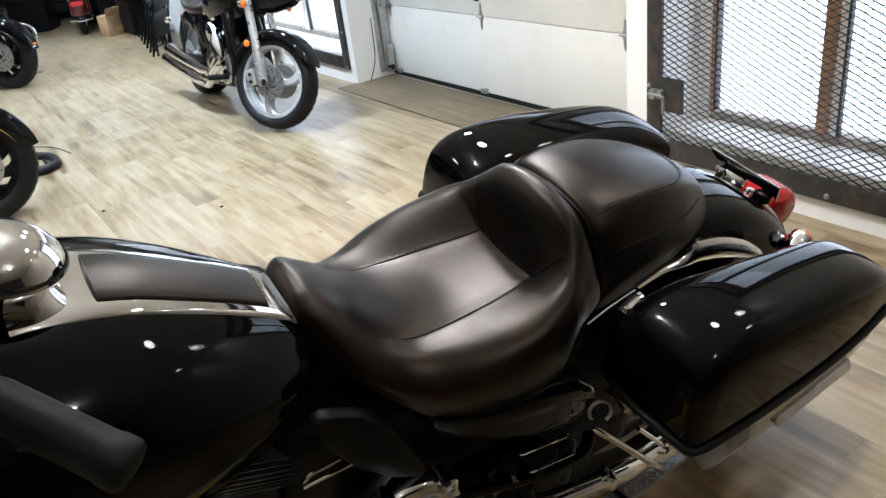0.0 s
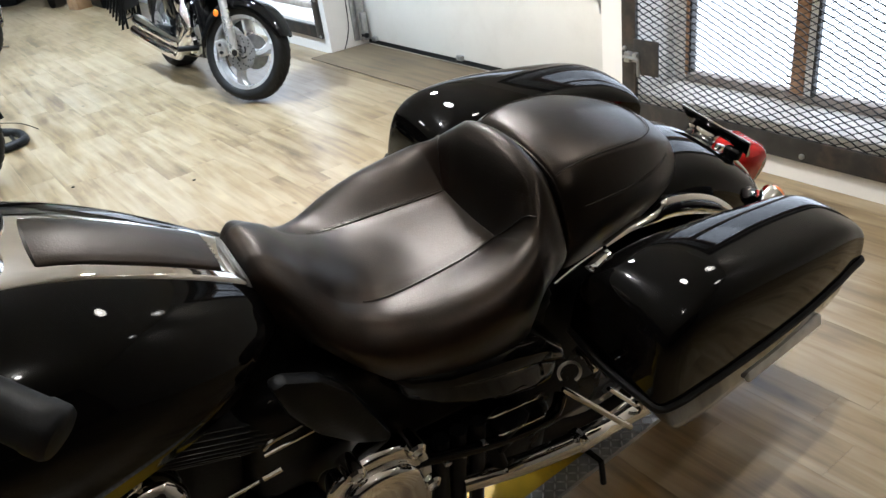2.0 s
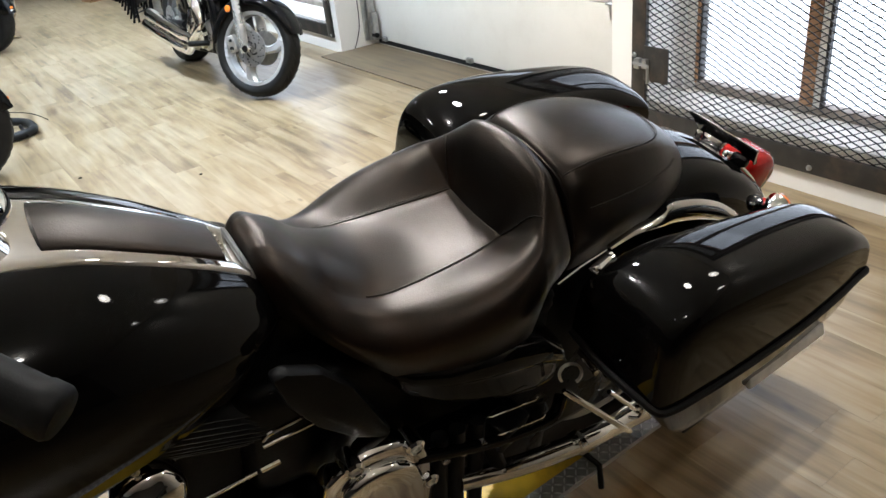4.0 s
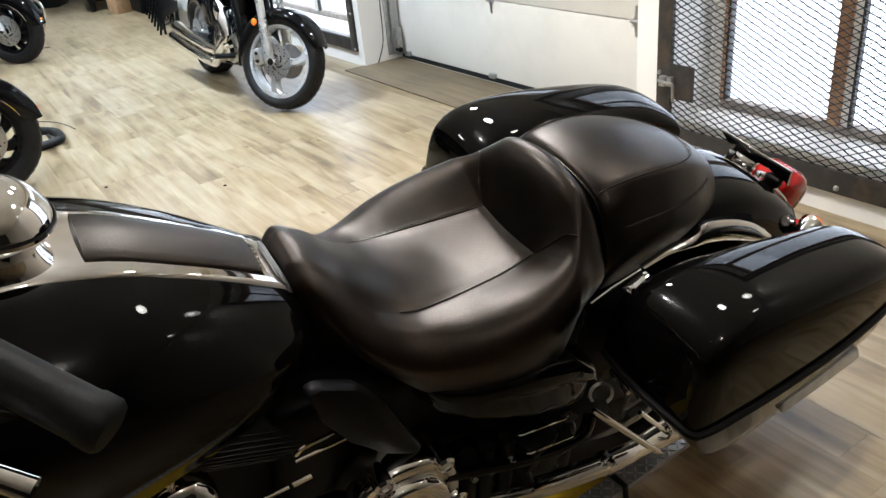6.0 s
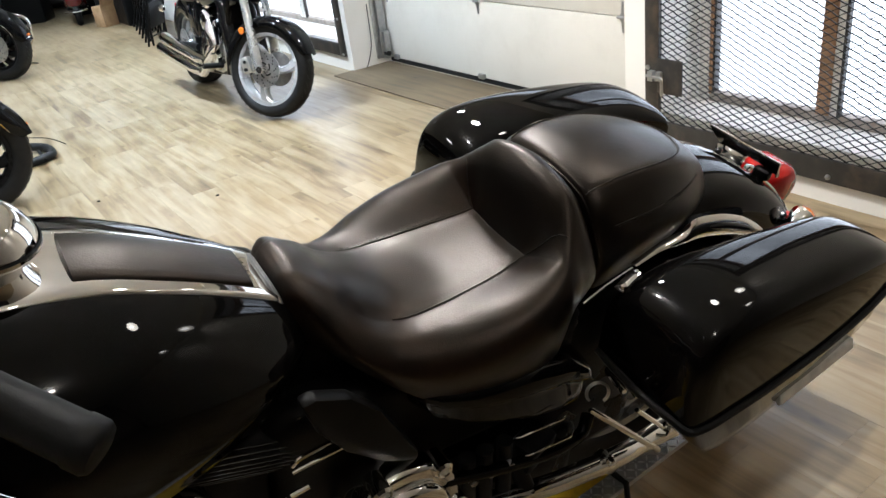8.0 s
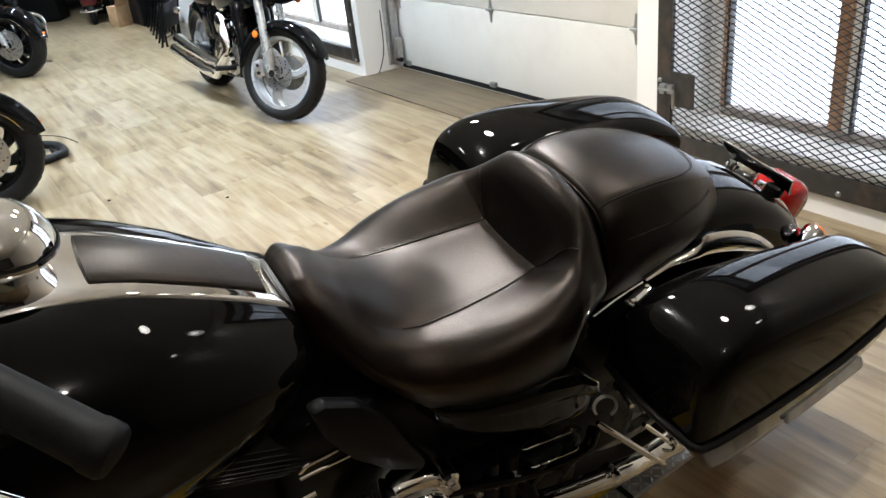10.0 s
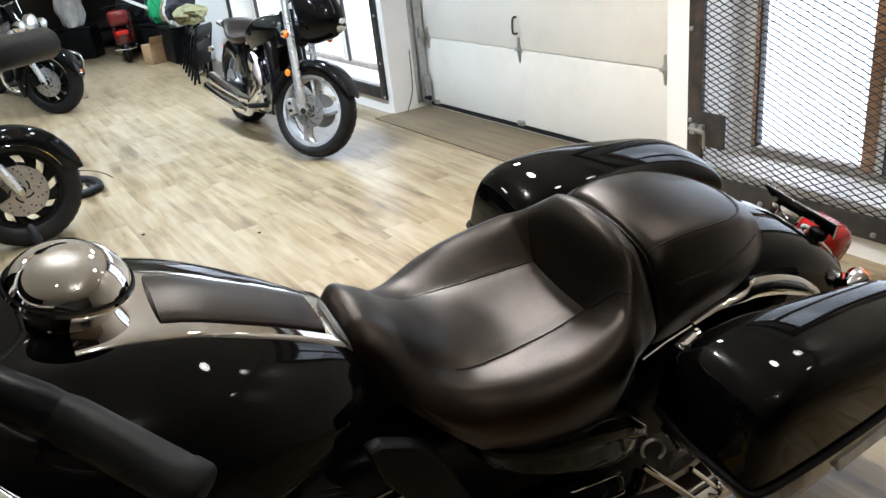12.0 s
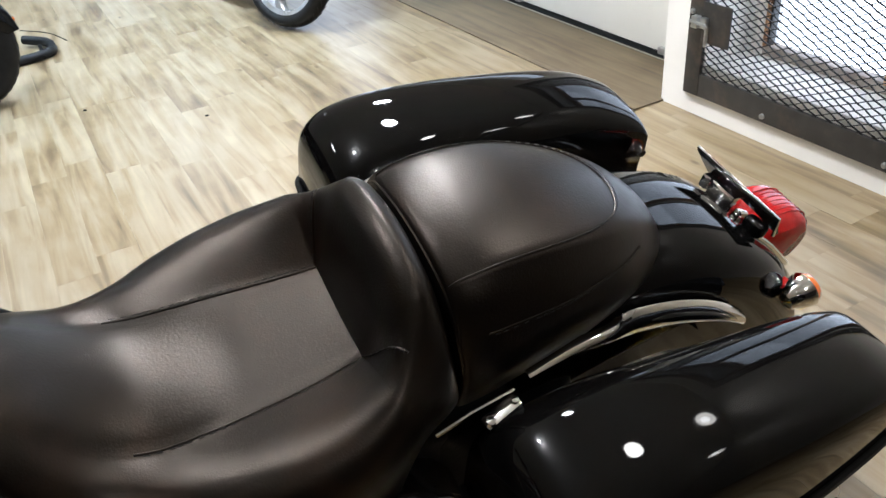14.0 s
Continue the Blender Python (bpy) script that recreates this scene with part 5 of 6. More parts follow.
part("side_stand", Shape().tube([(0.12, -0.25, 0.24), (0.22, -0.22, 0.055)], 0.014, 10), SATIN_BLACK, bike, "black side stand")

# ---------------------------------------------------------------- the low lift it stands on
lift = thing("motorcycle_lift", "low yellow motorcycle lift with an aluminium tread-plate deck", "lift", m=pose(-1.005, 0.35, 0, 0, 0, 1.5))
EDGE = 0.085
part("deck", Shape().box((-0.05, 0.0, 0.244), (2 * EDGE + 0.1 + 0.06, 2.9, 0.012), bevel=0.003), YELLOW, lift, "yellow steel deck")
tp = part("tread_plate", Shape().box((EDGE + 0.0255, 0.0, 0.247), (0.049, 2.7, 0.012), bevel=0.002), PLATE, lift, "aluminium tread plate")
dia = Shape()
for k in range(145):
    for q in range(3):
        sgn = 1 if (k + q) % 2 else -1
        a = radians(45 * sgn)
        c = Vector((EDGE + 0.009 + 0.0165 * q, -1.30 + 0.018 * k, 0.2535))
        d = Vector((math.sin(a), math.cos(a), 0)) * 0.0085
        dia.tube([c - d, c, c + d], (0.0008, 0.0026, 0.0008), 6)
ob = part("tread_bar", dia, TREAD, tp, "raised tread bars")
tagged(ob, kind="stuff")
for x in (-0.19, EDGE - 0.02):
    part("side_rail", Shape().box((x, 0.0, 0.205), (0.04, 2.9, 0.066), bevel=0.005), YELLOW, lift, "yellow side rail")
for y in (-1.2, 0.0, 1.1):
    part("leg", Shape().box((-0.05, y, 0.086), (0.16, 0.10, 0.172), bevel=0.006), STEEL_DARK, lift, "black lift leg")
part("strap_hook", Shape().tube([(0.06, 0.60, 0.262), (0.10, 0.60, 0.266), (0.137, 0.60, 0.262), (0.142, 0.60, 0.20)], 0.007, 8), RUBBER, lift, "black strap hook")

# ---------------------------------------------------------------- the parked cruiser by the garage door (x: forwards, y: its left side)
cruiser = thing("motorcycle", "black cruiser motorcycle with chrome engine parked near the garage door", "motorcycle", m=pose(-6.72, 2.06, 0, -6, 0, -2))
WB = 1.60
wheel_parts(cruiser, pose(0, 0, 0.325, 90, 0, 0), 0.325, 0.22, 0.225, 5, SILVER, 0.13, (1,))
steer = pose(WB, 0, 0.328) @ Matrix.Rotation(radians(33), 4, Vector((-0.29, 0.0, 0.957)))
fw = steer @ pose(0, 0, 0, 90, 0, 0)
wheel_parts(cruiser, fw, 0.325, 0.135, 0.245, 3, SILVER, 0.118, (1, -1))


def S(*p):
    """From the steered front end's own axes."""
    return steer @ Vector(p)


part("front_fender", fender_shape(fw, 0.342, 0.17, 22, 178, 0.055), GLOSS_BLACK, cruiser, "gloss black front fender", sharp=60)
for sd in (-1, 1):
    leg = part("fork_leg", Shape().tube([S(-0.02, sd * 0.115, -0.03), S(-0.04, sd * 0.115, 0.05), S(-0.095, sd * 0.115, 0.25)], (0.026, 0.034, 0.032), 16), CHROME_DULL, cruiser, "silver lower fork leg")
    part("fork_tube", Shape().tube([S(-0.095, sd * 0.115, 0.25), S(-0.245, sd * 0.115, 0.76)], 0.027, 16), CHROME_DULL, leg, "silver upper fork tube")
    part("caliper", Shape().box(S(-0.13, sd * 0.10, 0.02), (0.07, 0.05, 0.11), (0, -20, 33), 0.012), CHROME_DULL, leg, "silver brake caliper")
    for x, z in ((-0.13, 0.04), (-0.12, -0.01)):
        part("caliper_bolt", Shape().tube([S(x, sd * 0.12, z), S(x, sd * 0.135, z)], 0.012, 10), RUBBER, leg)
    part("axle_cap", Shape().tube([S(0, sd * 0.10, 0), S(0, sd * 0.145, 0)], 0.024, 16), CHROME, leg, "chrome axle cap")
    rf = part("side_reflector", Shape().lathe([(0.0, 0.008), (0.018, 0.007), (0.024, 0.0)], steer @ pose(-0.145, sd * 0.148, 0.245, -sd * 90, 0, 0), 18), AMBER, leg, "round amber reflector")
cowl = []
for k in range(13):
    a = radians(-90 + 180 * k / 12)
    cowl.append([S(x + 0.03 + bulge * math.cos(a) * 0.78, w * math.sin(a), z + 0.005) for x, bulge, w, z in ((-0.14, 0.10, 0.07, 0.45), (-0.10, 0.26, 0.12, 0.51), (-0.11, 0.36, 0.145, 0.59), (-0.15, 0.36, 0.155, 0.69), (-0.20, 0.30, 0.15, 0.80), (-0.28, 0.18, 0.12, 0.90), (-0.34, 0.04, 0.07, 0.95))])
head = part("headlamp_cowl", Shape().grid(cowl), GLOSS_BLACK, cruiser, "gloss black headlamp cowl", sharp=60)
part("headlamp", Shape().lathe([(0.001, 0.030), (0.025, 0.028), (0.042, 0.02), (0.052, 0.006), (0.054, -0.02)], steer @ pose(0.165, 0, 0.60, 0, 84, 0), 26), CLEAR_LENS, head, "clear headlamp lens")
for sd in (-1, 1):
    ts = part("turn_signal", Shape().lathe([(0.001, -0.03), (0.018, -0.024), (0.028, 0.0), (0.029, 0.008)], steer @ pose(-0.10, sd * 0.255, 0.50, 0, 90, 0), 20), CHROME, cruiser, "chrome turn signal")
    part("amber_lens", Shape().lathe([(0.001, 0.026), (0.016, 0.024), (0.0285, 0.008)], steer @ pose(-0.10, sd * 0.255, 0.50, 0, 90, 0), 20), AMBER, ts, "amber lens")
    part("stalk", Shape().tube([S(-0.16, sd * 0.11, 0.49), S(-0.105, sd * 0.235, 0.50)], 0.010, 10), CHROME, ts, "chrome stalk")
hb = part("handlebar", Shape().tube([S(-0.62, -0.40, 0.74), S(-0.56, -0.34, 0.75), S(-0.44, -0.18, 0.80), S(-0.40, 0, 0.80), S(-0.44, 0.18, 0.80), S(-0.56, 0.34, 0.75), S(-0.62, 0.40, 0.74)], 0.014, 12, smooth=4), CHROME, cruiser, "chrome handlebar")
for sd in (-1, 1):
    part("grip", Shape().tube([S(-0.55, sd * 0.335, 0.752), S(-0.64, sd * 0.42, 0.735)], 0.019, 14), RUBBER, hb, "black rubber grip")
    part("mirror", Shape().tube([S(-0.50, sd * 0.28, 0.78), S(-0.46, sd * 0.31, 0.90)], 0.007, 8).lathe([(0.001, 0.012), (0.05, 0.006), (0.06, 0.0), (0.05, -0.005), (0.001, -0.006)], steer @ pose(-0.46, sd * 0.33, 0.93, 0, -80, 0), 20), CHROME, hb, "round chrome mirror")
TANK2 = [
    (-0.55, 0.700, (0.05, 0.70), (0.09, 0.68), (0.11, 0.65), (0.09, 0.60)),
    (-0.65, 0.760, (0.08, 0.755), (0.14, 0.73), (0.165, 0.68), (0.13, 0.60)),
    (-0.80, 0.835, (0.09, 0.83), (0.16, 0.80), (0.19, 0.735), (0.15, 0.62)),
    (-0.98, 0.865, (0.09, 0.86), (0.155, 0.83), (0.18, 0.76), (0.14, 0.66)),
    (-1.10, 0.850, (0.07, 0.845), (0.12, 0.82), (0.14, 0.77), (0.11, 0.70)),
    (-1.16, 0.800, (0.03, 0.80), (0.06, 0.79), (0.07, 0.77), (0.05, 0.74)),
]
RAISED = Matrix.Translation((0.0, 0.0, 0.085))
turned = lambda rows: [[(-y, x, z) for x, y, z in r] for r in rows]
tk = part("fuel_tank", skin_bottom(turned(skin(TANK2, 5, 5))), GLOSS_BLACK, cruiser, "gloss black fuel tank", sharp=60, place=RAISED)
part("tank_console", Shape().grid(turned([[(u, y, h + 0.006) for u, h in ((-0.05, z - 0.01), (-0.04, z + 0.004), (0, z + 0.01), (0.04, z + 0.004), (0.05, z - 0.01))] for y, z in ((-0.70, 0.78), (-0.8, 0.835), (-0.9, 0.853), (-0.98, 0.865), (-1.05, 0.858))])), CHROME, tk, "chrome tank console", place=RAISED)
SEAT2 = [
    (0.16, 0.775, (0.05, 0.775), (0.09, 0.765), (0.11, 0.745), (0.10, 0.71)),
    (0.05, 0.785, (0.07, 0.782), (0.12, 0.77), (0.145, 0.745), (0.13, 0.70)),
    (-0.06, 0.770, (0.08, 0.768), (0.13, 0.757), (0.155, 0.735), (0.14, 0.69)),
    (-0.14, 0.735, (0.09, 0.735), (0.15, 0.73), (0.18, 0.705), (0.16, 0.665)),
    (-0.25, 0.690, (0.10, 0.692), (0.165, 0.692), (0.20, 0.67), (0.18, 0.63)),
    (-0.40, 0.685, (0.10, 0.685), (0.15, 0.68), (0.18, 0.66), (0.16, 0.62)),
    (-0.55, 0.715, (0.07, 0.712), (0.10, 0.70), (0.12, 0.675), (0.11, 0.63)),
    (-0.62, 0.735, (0.05, 0.732), (0.07, 0.72), (0.085, 0.69), (0.08, 0.65)),
]
part("seat", skin_bottom(turned(skin(SEAT2, 4, 5))), LEATHER, cruiser, "black leather cruiser seat", sharp=60, place=RAISED)
part("rear_fender", fender_shape(pose(0, 0, 0.325, 90, 0, 0), 0.365, 0.24, 40, 172, 0.10), GLOSS_BLACK, cruiser, "gloss black rear fender", sharp=60)
part("grab_rail", Shape().tube([(-0.05, -0.13, 0.72), (-0.25, -0.12, 0.74), (-0.30, 0.0, 0.75), (-0.25, 0.12, 0.74), (-0.05, 0.13, 0.72)], 0.011, 10, smooth=4), CHROME, cruiser, "chrome grab rail", place=RAISED)
part("tail_light", Shape().box((-0.35, 0, 0.60), (0.06, 0.13, 0.05), (0, 25, 0), 0.015, 3), RED_LENS, cruiser, "red tail light")
for sd in (-1, 1):
    t2 = part("rear_signal", Shape().lathe([(0.001, -0.03), (0.018, -0.024), (0.028, 0.0), (0.028, 0.01)], pose(-0.30, sd * 0.19, 0.60, 0, -90, 0), 18), CHROME, cruiser, "chrome rear signal")
    part("lens", Shape().lathe([(0.001, 0.024), (0.018, 0.022), (0.0278, 0.01)], pose(-0.30, sd * 0.19, 0.60, 0, -90, 0), 18), RED_LENS, t2, "red lens")
en = part("engine", Shape().box((0.78, 0, 0.33), (0.46, 0.30, 0.24), (0, 0, 0), 0.05, 3), CHROME_DULL, cruiser, "silver V-twin engine case")
for y, tilt in ((0.66, -27), (0.92, 27)):
    m = pose(y, 0, 0.50, 0, tilt, 0)
    c = part("cylinder", Shape().lathe([(0.078, -0.08), (0.078, 0.16)], m, 22), ENGINE_BLACK, cruiser, "black finned cylinder")
    for k in range(9):
        part("fin", Shape().lathe([(0.06, -0.004), (0.10, -0.004), (0.105, 0), (0.10, 0.004), (0.06, 0.004)], m @ pose(0, 0, -0.04 + 0.022 * k), 22), ENGINE_BLACK, c)
    part("cylinder_head", Shape().box(m @ Vector((0, 0, 0.19)), (0.19, 0.20, 0.08), (0, tilt, 0), 0.022, 3), CHROME, c, "chrome cylinder head")
    for dx in (-0.05, 0.05):
        part("head_bolt", Shape().tube([m @ Vector((dx, -0.105, 0.19)), m @ Vector((dx, -0.118, 0.19))], 0.016, 10), CHROME_DULL, c)
part("air_cleaner", Shape().lathe([(0.085, 0.0), (0.085, 0.03), (0.07, 0.055), (0.04, 0.065), (0.001, 0.067)], pose(0.80, -0.13, 0.60, 90, 0, 0), 26), CHROME, en, "round chrome air cleaner")
part("clutch_cover", Shape().lathe([(0.115, 0.0), (0.112, 0.03), (0.09, 0.045), (0.03, 0.05), (0.001, 0.05)], pose(0.72, -0.15, 0.32, 90, 0, 0), 28), CHROME, en, "chrome clutch cover")
part("crank_cover", Shape().lathe([(0.085, 0.0), (0.08, 0.03), (0.03, 0.04), (0.001, 0.04)], pose(0.93, -0.15, 0.33, 90, 0, 0), 26), CHROME, en, "chrome crank cover")
part("rocker_cover", Shape().box((0.60, -0.04, 0.745), (0.16, 0.19, 0.05), (0, -27, 0), 0.02, 3), CHROME, en, "chrome rocker cover")
part("rocker_cover", Shape().box((0.985, -0.04, 0.745), (0.16, 0.19, 0.05), (0, 27, 0), 0.02, 3), CHROME, en, "chrome rocker cover")
part("engine_cover", Shape().tube([(0.80, -0.155, 0.52), (0.80, -0.165, 0.40), (0.76, -0.17, 0.30)], (0.05, 0.06, 0.05), 14), CHROME, en, "chrome pushrod cover")
part("intake_horn", Shape().tube([(0.90, -0.15, 0.60), (0.98, -0.185, 0.54), (1.02, -0.19, 0.44)], (0.045, 0.052, 0.045), 14, smooth=3), CHROME, en, "chrome intake cover")
part("radiator", Shape().box((1.12, 0, 0.50), (0.11, 0.30, 0.56), (0, -14, 0), 0.03, 3), GLOSS_BLACK, cruiser, "black radiator shroud")
part("down_tube", Shape().tube([(1.19, 0.10, 0.80), (1.05, 0.12, 0.24), (0.5, 0.12, 0.19)], 0.02, 10).tube([(1.19, -0.10, 0.80), (1.05, -0.12, 0.24), (0.5, -0.12, 0.19)], 0.02, 10), GLOSS_BLACK, cruiser, "black frame tubes")
part("steering_head", Shape().tube([(1.30, 0, 0.62), (1.17, 0, 0.98)], 0.055, 14).box((1.22, 0, 0.80), (0.16, 0.22, 0.16), (0, -20, 0), 0.03, 3), GLOSS_BLACK, cruiser, "black steering head")
part("side_panel", Shape().box((0.40, 0, 0.58), (0.34, 0.28, 0.34), (0, 0, 0), 0.05, 3), GLOSS_BLACK, cruiser, "black side panels")
for z, y0, x0 in ((0.30, -0.21, 0.86), (0.205, -0.215, 0.74)):
    ex = part("exhaust", Shape().tube([(x0 + 0.10, -0.12, 0.52), (x0 + 0.12, -0.19, 0.42), (x0 + 0.02, -0.21, z + 0.03), (x0 - 0.15, y0, z), (x0 - 0.9, y0 - 0.01, z + 0.045), (x0 - 1.10, y0 - 0.012, z + 0.06), (x0 - 1.12, y0 - 0.012, z + 0.062)], (0.026, 0.028, 0.030, 0.036, 0.052, 0.054, 0.046), 18, smooth=4), CHROME, cruiser, "long chrome exhaust pipe")
    part("heat_shield", Shape().tube([(x0 - 0.02, y0 - 0.012, z + 0.02), (x0 - 0.2, y0 - 0.012, z + 0.012), (x0 - 0.5, y0 - 0.014, z + 0.03)], (0.03, 0.042, 0.047), 14), CHROME, ex, "chrome heat shield")
part("footpeg", Shape().tube([(1.02, -0.15, 0.30), (1.02, -0.30, 0.31)], 0.02, 10), RUBBER, cruiser, "black rubber footpeg")
part("swing_arm", Shape().tube([(0.45, -0.14, 0.36), (0.0, -0.15, 0.325)], 0.03, 10).tube([(0.45, 0.14, 0.36), (0.0, 0.15, 0.325)], 0.03, 10), SATIN_BLACK, cruiser, "black swing arm")
part("side_stand", Shape().tube([(0.6, 0.12, 0.25), (0.52, 0.24, 0.035)], 0.013, 8), CHROME, cruiser, "chrome side stand")


# ---------------------------------------------------------------- two touring motorcycles along the other side (x: forwards)
def tourer(m, label, steer_turn, full):
    b = thing("motorcycle", label, "motorcycle", "parked touring motorcycles", m)
    st = pose(0, 0, 0.33) @ pose(0, 0, 0, 0, 0, steer_turn)
    fm = st @ pose(0, 0, 0, 90, 0, 0)
    F = lambda *p: st @ Vector(p)
    wheel_parts(b, fm, 0.33, 0.135, 0.222, 9, ENGINE_BLACK, 0.146, (1, -1))
    part("rim_edge", Shape().lathe([(0.226, 0.050), (0.236, 0.054), (0.236, 0.046), (0.226, 0.044)], fm, 44).lathe([(0.226, -0.050), (0.236, -0.054), (0.236, -0.046), (0.226, -0.044)], fm, 44), CHROME_DULL, b, "bright rim edge")
    fd = part("front_fender", fender_shape(fm, 0.352, 0.185, 8, 205, 0.115), GLOSS_BLACK, b, "gloss black valanced front fender", sharp=60)
    for sd in (-1, 1):
        part("fender_trim", Shape().tube([fm @ Vector((0.262 * math.cos(radians(a)), 0.262 * math.sin(radians(a)), sd * 0.094)) for a in range(20, 200, 12)], 0.0035, 6), CHROME, fd, "chrome trim line")
    part("fender_tip", Shape().tube([F(0.345, -0.05, 0.075), F(0.352, 0.0, 0.08), F(0.345, 0.05, 0.075)], 0.010, 8), CHROME, fd, "chrome fender tip")
    part("fender_lamp", Shape().box(F(0.335, 0, 0.108), (0.05, 0.05, 0.022), (0, 30, steer_turn), 0.008), AMBER, fd, "small amber fender lamp")
    for sd in (-1, 1):
        lg = part("fork_leg", Shape().tube([F(0.0, sd * 0.115, -0.02), F(-0.03, sd * 0.115, 0.06), F(-0.25, sd * 0.115, 0.52)], (0.024, 0.031, 0.03), 14), CHROME_DULL, b, "silver fork leg")
        part("axle_nut", Shape().tube([F(0, sd * 0.11, 0), F(0, sd * 0.15, 0)], 0.018, 6), CHROME, lg)
        part("caliper", Shape().box(F(-0.115, sd * 0.105, 0.03), (0.07, 0.05, 0.12), (0, -25, steer_turn), 0.012), ENGINE_BLACK, lg, "black brake caliper")
    for sd, r in ((0, 0.088), (-0.17, 0.056), (0.17, 0.056)):
        h = part("headlamp" if sd == 0 else "passing_lamp", Shape().lathe([(r * 0.5, -0.09), (r, -0.05), (r * 1.06, 0.0), (r, 0.008)], st @ pose(-0.07, sd, 0.58 if sd == 0 else 0.56, 0, 90, 0), 26), CHROME, b, "chrome lamp housing")
        part("lens", Shape().lathe([(0.001, 0.03), (r * 0.6, 0.024), (r * 0.98, 0.006)], st @ pose(-0.07, sd, 0.58 if sd == 0 else 0.56, 0, 90, 0), 26), CLEAR_LENS, h, "clear lens")
    for sd in (-1, 1):
        part("turn_signal", Shape().lathe([(0.001, 0.03), (0.02, 0.026), (0.032, 0.005), (0.03, -0.02), (0.001, -0.03)], st @ pose(-0.10, sd * 0.20, 0.46, 0, 90, 0), 18), AMBER, b, "amber turn signal")
    part("handlebar", Shape().tube([F(-0.66, -0.40, 0.72), F(-0.52, -0.36, 0.76), F(-0.36, -0.16, 0.78), F(-0.33, 0, 0.74), F(-0.36, 0.16, 0.78), F(-0.52, 0.36, 0.76), F(-0.66, 0.40, 0.72)], 0.014, 10, smooth=3), CHROME, b, "chrome handlebar")
    guard = [(-0.44, 0.0, 0.62), (-0.40, -0.16, 0.60), (-0.34, -0.36, 0.54), (-0.33, -0.40, 0.42), (-0.35, -0.35, 0.26), (-0.44, -0.14, 0.17)]
    part("engine_guard", Shape().tube(guard, 0.017, 10, smooth=4).tube([(x, -y, z) for x, y, z in guard], 0.017, 10, smooth=4), CHROME, b, "chrome engine guard")
    part("windscreen_frame", Shape().tube([F(-0.28, -0.16, 0.66), F(-0.36, -0.17, 0.95)], 0.006, 6).tube([F(-0.28, 0.16, 0.66), F(-0.36, 0.17, 0.95)], 0.006, 6), CHROME, b, "bright windscreen struts")
    tq = [(0.46, 0.80, (0.05, 0.80), (0.09, 0.78), (0.11, 0.74), (0.08, 0.68)), (0.62, 0.90, (0.08, 0.895), (0.14, 0.86), (0.17, 0.80), (0.12, 0.70)), (0.85, 0.89, (0.08, 0.885), (0.14, 0.85), (0.16, 0.79), (0.12, 0.70)), (1.02, 0.80, (0.05, 0.80), (0.07, 0.79), (0.08, 0.76), (0.06, 0.70))]
    part("fuel_tank", skin_bottom(turned(skin(tq, 4, 5))), GLOSS_BLACK, b, "gloss black fuel tank", sharp=60)
    sq = [(0.98, 0.78, (0.06, 0.78), (0.1, 0.77), (0.12, 0.74), (0.1, 0.70)), (1.2, 0.74, (0.1, 0.74), (0.17, 0.73), (0.2, 0.70), (0.18, 0.66)), (1.38, 0.77, (0.1, 0.77), (0.15, 0.76), (0.18, 0.72), (0.16, 0.67)), (1.44, 0.86, (0.1, 0.85), (0.14, 0.83), (0.16, 0.78), (0.14, 0.70)), (1.7, 0.84, (0.08, 0.83), (0.11, 0.81), (0.13, 0.77), (0.11, 0.70))]
    part("seat", skin_bottom(turned(skin(sq, 4, 5))), LEATHER, b, "black leather seat", sharp=60)
    e = part("engine", Shape().box((-0.78, 0, 0.36), (0.5, 0.30, 0.28), (0, 0, 0), 0.05, 3), CHROME_DULL, b, "silver engine case")
    for y, tilt in ((-0.68, 22), (-0.90, -22)):
        mm = pose(y, 0, 0.55, 0, tilt, 0)
        c = part("cylinder", Shape().lathe([(0.078, -0.08), (0.078, 0.16)], mm, 20), ENGINE_BLACK, b, "black finned cylinder")
        for k in range(9):
            part("fin", Shape().lathe([(0.06, -0.004), (0.10, -0.004), (0.10, 0.004), (0.06, 0.004)], mm @ pose(0, 0, -0.04 + 0.022 * k), 20), ENGINE_BLACK, c)
    for sd in (-1, 1):
        part("floorboard", Shape().box((-0.62, sd * 0.27, 0.27), (0.28, 0.11, 0.02), (0, 0, 0), 0.008), RUBBER, b, "black floorboard")
    part("frame", Shape().tube([(-0.42, 0, 0.90), (-0.50, 0.0, 0.25), (-1.2, 0, 0.2), (-1.5, 0, 0.45), (-1.5, 0, 0.7)], 0.03, 10), GLOSS_BLACK, b, "black frame")
    part("steering_head", Shape().tube([F(-0.14, 0, 0.44), F(-0.32, 0, 0.74)], (0.085, 0.06), 14), GLOSS_BLACK, b, "black fork cover")
    wheel_parts(b, pose(-1.62, 0, 0.325, 90, 0, 0), 0.325, 0.16, 0.21, 9, ENGINE_BLACK, 0.13, (1,), slots=False)
    part("rear_fender", fender_shape(pose(-1.62, 0, 0.325, 90, 0, 0), 0.36, 0.20, 20, 190, 0.10), GLOSS_BLACK, b, "gloss black rear fender", sharp=60)
    for sd in (-1, 1):
        part("saddlebag", Shape().box((-1.66, sd * 0.30, 0.52), (0.62, 0.20, 0.30), (0, 0, 0), 0.06, 4), GLOSS_BLACK, b, "gloss black saddlebag")
    part("side_stand", Shape().tube([(-0.66, 0.14, 0.24), (-0.56, 0.34, 0.045), (-0.55, 0.42, 0.03)], 0.013, 8), CHROME, b, "chrome side stand")
    return b


